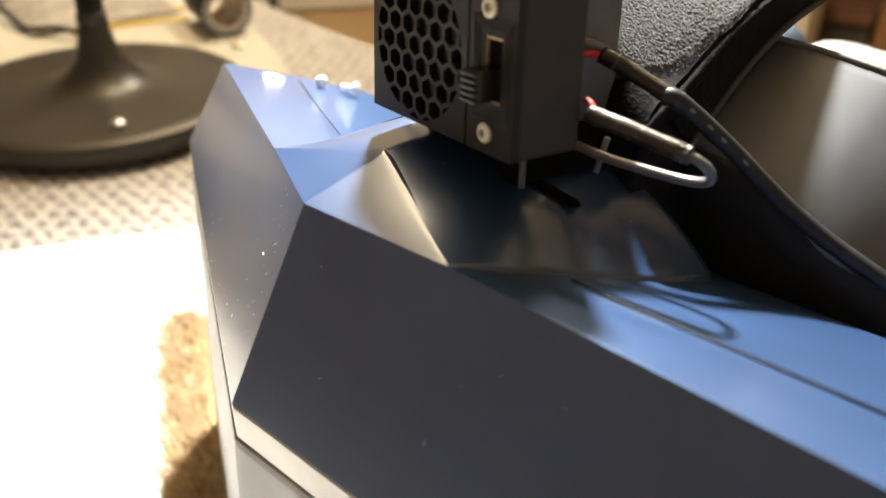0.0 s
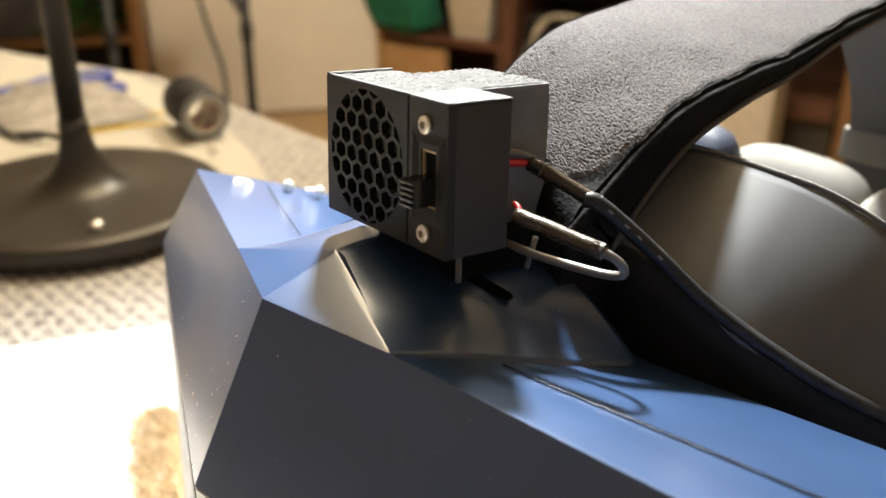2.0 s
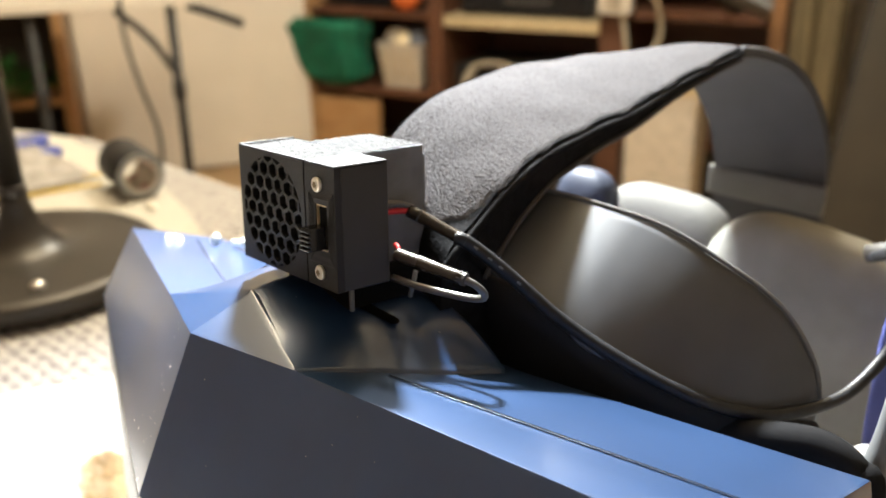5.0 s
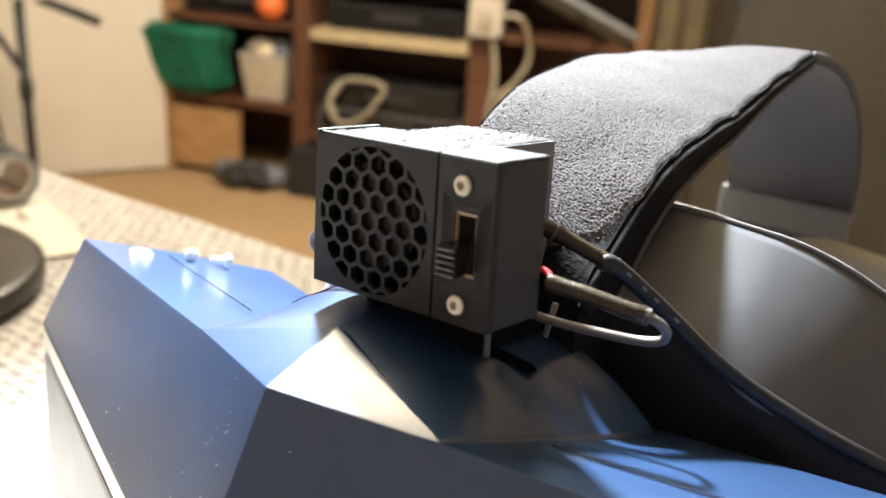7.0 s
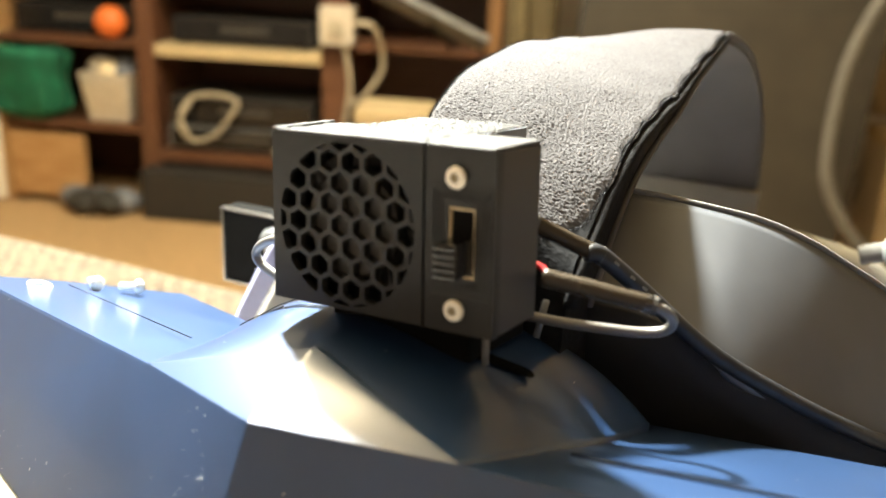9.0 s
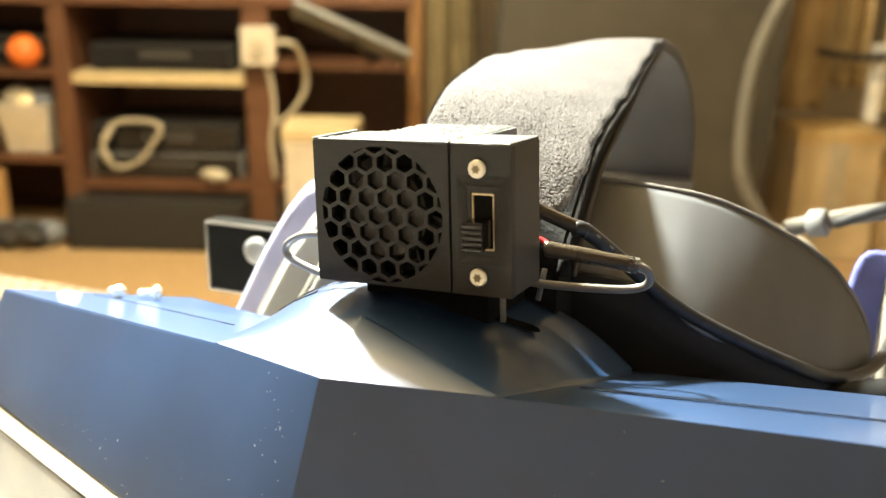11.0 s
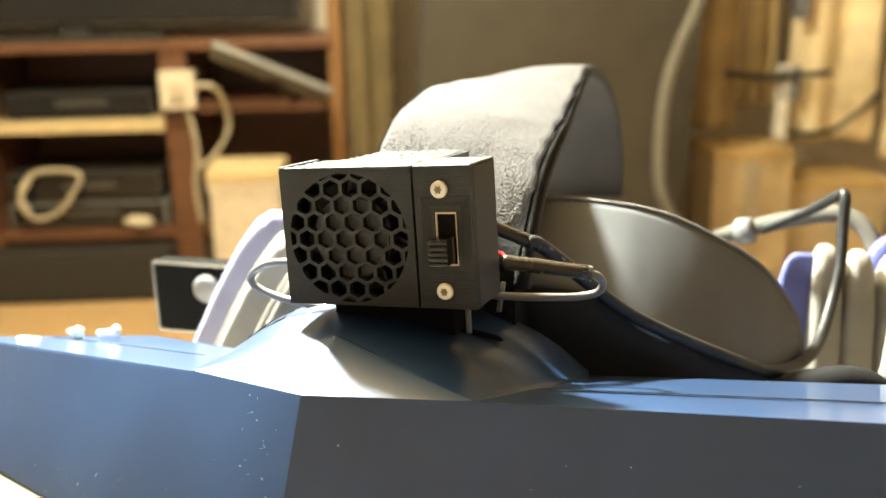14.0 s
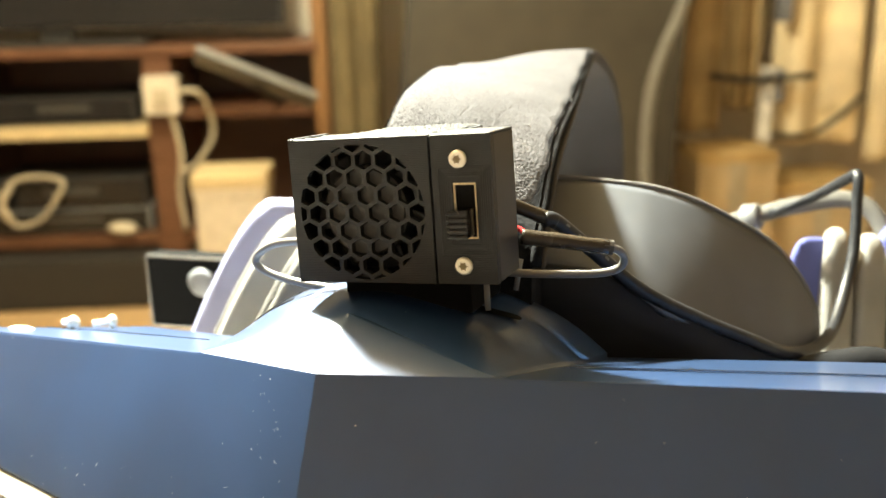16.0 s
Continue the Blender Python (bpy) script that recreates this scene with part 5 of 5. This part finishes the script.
# curtain edge, dark board, boxes and hung clothes further along
def drape(w, h, folds, depth, seed):
    def fn(u, v):
        x = u * w
        return Vector((x, depth * math.sin(u * folds * 2 * math.pi + seed) * (0.6 + 0.4 * v) + 0.01 * noise.noise(Vector((x * 9, v * 5, seed))), h * (1 - v)))
    return fn


tagged(part("curtain", grid(drape(0.16, 1.95, 2, 0.02, 1), 40, 24, 0.004), CURT, smooth=True, m=onto(1.745, 0.02, 0.02)), "cream curtain in a dimmed colour beside the post", "curtain")
board = thing("tall_board", onto(1.895, -0.30, 0.0), "tall dark brown board leaning against the wall", "board")
part("panel", box(0.0, 0.0, 0.0, 0.86, 0.05, 1.85, 0.005), BROWNB, board, m=pose(0, 0, 0, -9, 6, 0))
part("edge_strip", box(-0.008, -0.004, 0.0, 0.004, 0.054, 1.85, 0.002), BLACKM, board, m=pose(0, 0, 0, -9, 6, 0))
tagged(part("grey_hose", tube([(2.83, -0.33, 1.235), (2.785, -0.33, 0.955), (2.725, -0.33, 0.797), (2.692, -0.33, 0.666), (2.683, -0.33, 0.489), (2.70, -0.34, 0.349), (2.795, -0.34, 0.20), (2.90, -0.33, 0.12)], 0.019, 14, 8), PAD, smooth=True, m=CAB), "grey flexible hose hanging down beside the board", "hose")
for k, (x, y, z, w, d, h, mt, lab) in enumerate((
    (2.96, -0.02, 0.0, 0.27, 0.25, 0.43, KRAFT, "tan cardboard box on the floor"),
    (3.26, 0.05, 0.0, 0.35, 0.3, 0.30, KRAFT, "low tan cardboard box on the floor"),
)):
    b = thing("cardboard_box", onto(x, y, z), lab, "box", "stacked boxes")
    part("carton", box(0, 0, 0, w, d, h, 0.004), mt, b)
    part("flap", box(0.004, 0.004, h, w - 0.004, d / 2 - 0.002, h + 0.004, 0.001), LIDC, b)
    part("flap", box(0.004, d / 2 + 0.002, h, w - 0.004, d - 0.004, h + 0.004, 0.001), LIDC, b)
    part("rim_band", box(-0.003, -0.003, h - 0.035, w + 0.003, d + 0.003, h - 0.001, 0.001), LIDC, b, "orange-brown lid band")
    part("tape_strip", box(w / 2 - 0.03, -0.002, h * 0.3, w / 2 + 0.03, 0.0, h - 0.01), CREAMC, b)
rack = thing("clothes_rack", onto(2.95, 0.22, 0.0), "dark metal rack hung with cream clothes", "rack")
part("rail", tube([(-0.1, 0, 1.7), (0.5, 0, 1.7), (1.1, 0, 1.7)], 0.012, 10, 4), BLACKM, rack, smooth=True)
for x in (-0.08, 1.08):
    part("upright", box(x - 0.012, -0.012, 0, x + 0.012, 0.012, 1.7), BLACKM, rack)
for k, (x, w, z, h) in enumerate(((-0.06, 0.20, 0.47, 1.2), (0.16, 0.12, 0.55, 1.12), (0.33, 0.30, 0.42, 1.25), (0.68, 0.36, 0.35, 1.3))):
    g = thing("hung_garment", onto(2.95 + x, 0.18, z), ("tan", "tan dark-strapped", "cream", "cream")[k] + " garment hanging from the metal rack", "garment", "hung clothes")
    part("cloth", grid(drape(w, h, 1.5 + 0.5 * (k % 2), 0.03, k), 30, 24, 0.006), CLOTHC if k > 1 else CLOTHT, g, smooth=True)
    part("hanger", tube([(w / 2, 0.02, 1.70 - z), (w / 2, 0.02, h + 0.02), (w * 0.2, 0.02, h - 0.02), (w * 0.8, 0.02, h - 0.02)], 0.003, 8, 5), BLACKM, g, smooth=True)
    part("collar", tube([(w * 0.25, -0.03, h - 0.02), (w * 0.5, -0.05, h - 0.07), (w * 0.75, -0.03, h - 0.02)], 0.012, 10, 6), CLOTHC if k > 1 else CLOTHT, g, smooth=True)
    if k == 2:
        part("strap", tube([(-0.02, -0.05, 0.04), (w * 0.35, -0.055, 0.035), (w * 0.7, -0.055, 0.09), (w, -0.05, 0.17)], 0.010, 8, 6), BLACKM, g, "dark hanging strap", smooth=True)
    if k == 1:
        part("strap", box(0.13, -0.075, 0.30, 0.185, -0.055, 0.62, 0.004), GREYF, g, "dark hanging strap")
        part("strap", box(0.11, -0.075, 0.03, 0.175, -0.055, 0.14, 0.004), GREYF, g, "dark hanging strap")
sleeve = thing("plastic_sleeve", onto(3.205, 0.11, 0.44), "hazy clear plastic sleeve hanging among clothes", "sleeve")
part("film", grid(drape(0.055, 0.26, 1.0, 0.012, 7), 20, 20, 0.003), CLEARP, sleeve, smooth=True)
part("tie", tube([(0.01, 0.0, 0.26), (0.028, 0.0, 0.60), (0.03, 0.05, 1.25)], 0.004, 8, 6), BLACKM, sleeve, smooth=True)
tagged(part("dark_rod", tube([(3.02, 0.10, 0.675), (3.15, 0.09, 0.66), (3.38, 0.09, 0.668)], 0.011, 10, 4), BLACKM, smooth=True, m=CAB), "dark horizontal rod across the clothes", "rod")

# open white door with its trim, bookcase and white desk to the west
DL, DRt = Vector((-3.02, 1.455, 0)), Vector((-2.665, 2.105, 0))
dv = (DRt - DL)
DOOR = Matrix.Translation(DL) @ Matrix.Rotation(math.atan2(dv.y, dv.x), 4, "Z")
door = part("door_1", box(0, 0.0, 0.012, dv.length + 0.085, 0.04, 2.03, 0.003), WHITEP, m=DOOR)
tagged(door, "plain white painted door standing open", "door", kind="structure")
part("door_handle", tube([(0.06, -0.05, 1.0), (0.12, -0.055, 1.0), (0.17, -0.05, 1.0)], 0.009, 10, 5), STEEL, door, "steel lever handle", smooth=True)
wl = part("wall_door", box(-1.9, 0.06, 0, dv.length + 0.12, 0.12, 2.45), WALLM, m=DOOR)
tagged(wl, "cream painted wall beside the door", "wall", kind="structure")

BK = DOOR @ pose(-0.55, -0.30, 0)
bookcase = thing("bookcase", BK, "light wooden bookcase with cluttered shelves", "bookcase")
part("side", box(0.50, 0.0, 0, 0.535, 0.30, 1.7, 0.002), OAK, bookcase)
part("side", box(-0.035, 0.0, 0, 0.0, 0.30, 1.7, 0.002), OAK, bookcase)
for z in (0.05, 0.36, 0.70, 1.05, 1.4):
    part("shelf", box(0.0, 0.0, z, 0.50, 0.30, z + 0.022, 0.002), OAK, bookcase)
part("back", box(-0.03, 0.30, 0, 0.53, 0.306, 1.7), BROWNB, bookcase)
bm = bmesh.new()
rp = random.Random(11)
for k in range(160):
    c = Vector((rp.gauss(0, 0.06), rp.gauss(0, 0.04), abs(rp.gauss(0.05, 0.04))))
    d = Vector((rp.uniform(-1, 1), rp.uniform(-1, 1), rp.uniform(-0.4, 1))).normalized() * 0.035
    s = d.cross(Vector((rp.random(), rp.random(), rp.random()))).normalized() * 0.009
    bm.faces.new([bm.verts.new(c + q) for q in (-s * 0.3, d * 0.5 + s, d, d * 0.5 - s)])
tagged(part("green_garland", bm, material("green_leaf", (0.03, 0.16, 0.02), 0.5), m=BK @ pose(0.34, 0.08, 0.383)), "small green leafy decoration on the shelf", "decoration", kind="stuff")
for k, (x, w, h, z, mt) in enumerate(((0.40, 0.08, 0.14, 0.722, PLIERB), (0.30, 0.07, 0.18, 0.722, KRAFT), (0.06, 0.16, 0.16, 0.382, GREYF), (0.10, 0.16, 0.2, 0.722, GREYF))):
    tagged(part("shelf_carton", box(0, 0, 0, w, 0.15, h, 0.004), mt, m=BK @ pose(x, 0.05, z)), "small carton on the bookcase shelf", "carton")


def heap(u, v):
    x, y = (u - 0.5) * 0.9, (v - 0.5) * 0.55
    b = math.sin(math.pi * u) ** 0.5 * math.sin(math.pi * v) ** 0.5
    return Vector((x, y, b * (0.62 + 0.16 * noise.noise(Vector((x * 5, y * 5, 3)))) + 0.02 * noise.noise(Vector((x * 20, y * 20, 1)))))


tagged(part("grey_covers", grid(heap, 44, 30, 0.006), GREYF, smooth=True, m=pose(-2.75, 0.55, 0.004, 0, 0, 50)), "heap of dark grey fabric on the floor", "fabric")

DESK = pose(-1.955, 1.275, 0, 0, 0, 62.4)
desk = thing("white_desk", DESK, "white folding desk with black metal legs", "desk")
part("desktop", box(-1.25, -0.005, 0.745, 0.0, 0.55, 0.775, 0.004), WHITEP, desk)
for x, y in ((-0.063, 0.02), (-0.405, 0.03), (-1.15, 0.03), (-1.15, 0.5)):
    part("leg", lathe([(0.0125, 0.0), (0.0125, 0.745)], 16), BLACKM, desk, smooth=True, m=pose(x, y, 0))
    part("collar", lathe([(0.0155, 0.0), (0.017, 0.01), (0.017, 0.04), (0.0155, 0.05)], 16), BLACKM, desk, smooth=True, m=pose(x, y, 0.50))
part("brace", tube([(-0.063, 0.02, 0.56), (-0.12, 0.02, 0.66), (-0.20, 0.02, 0.74)], 0.009, 8, 3), BLACKM, desk, smooth=True)
part("lever", tube([(-0.02, 0.02, 0.742), (0.05, 0.02, 0.715), (0.12, 0.02, 0.685)], 0.012, 8, 3), BLACKM, desk, smooth=True)
tagged(part("desk_cable", tube([(-0.185, -0.02, 0.775), (-0.185, -0.03, 0.68), (-0.165, -0.03, 0.56), (-0.135, -0.03, 0.44), (-0.135, -0.03, 0.34), (-0.16, -0.03, 0.2), (-0.19, -0.03, 0.01)], 0.0052, 8, 8), BLACKM, smooth=True, m=DESK), "black cable hanging from the desk", "cable")
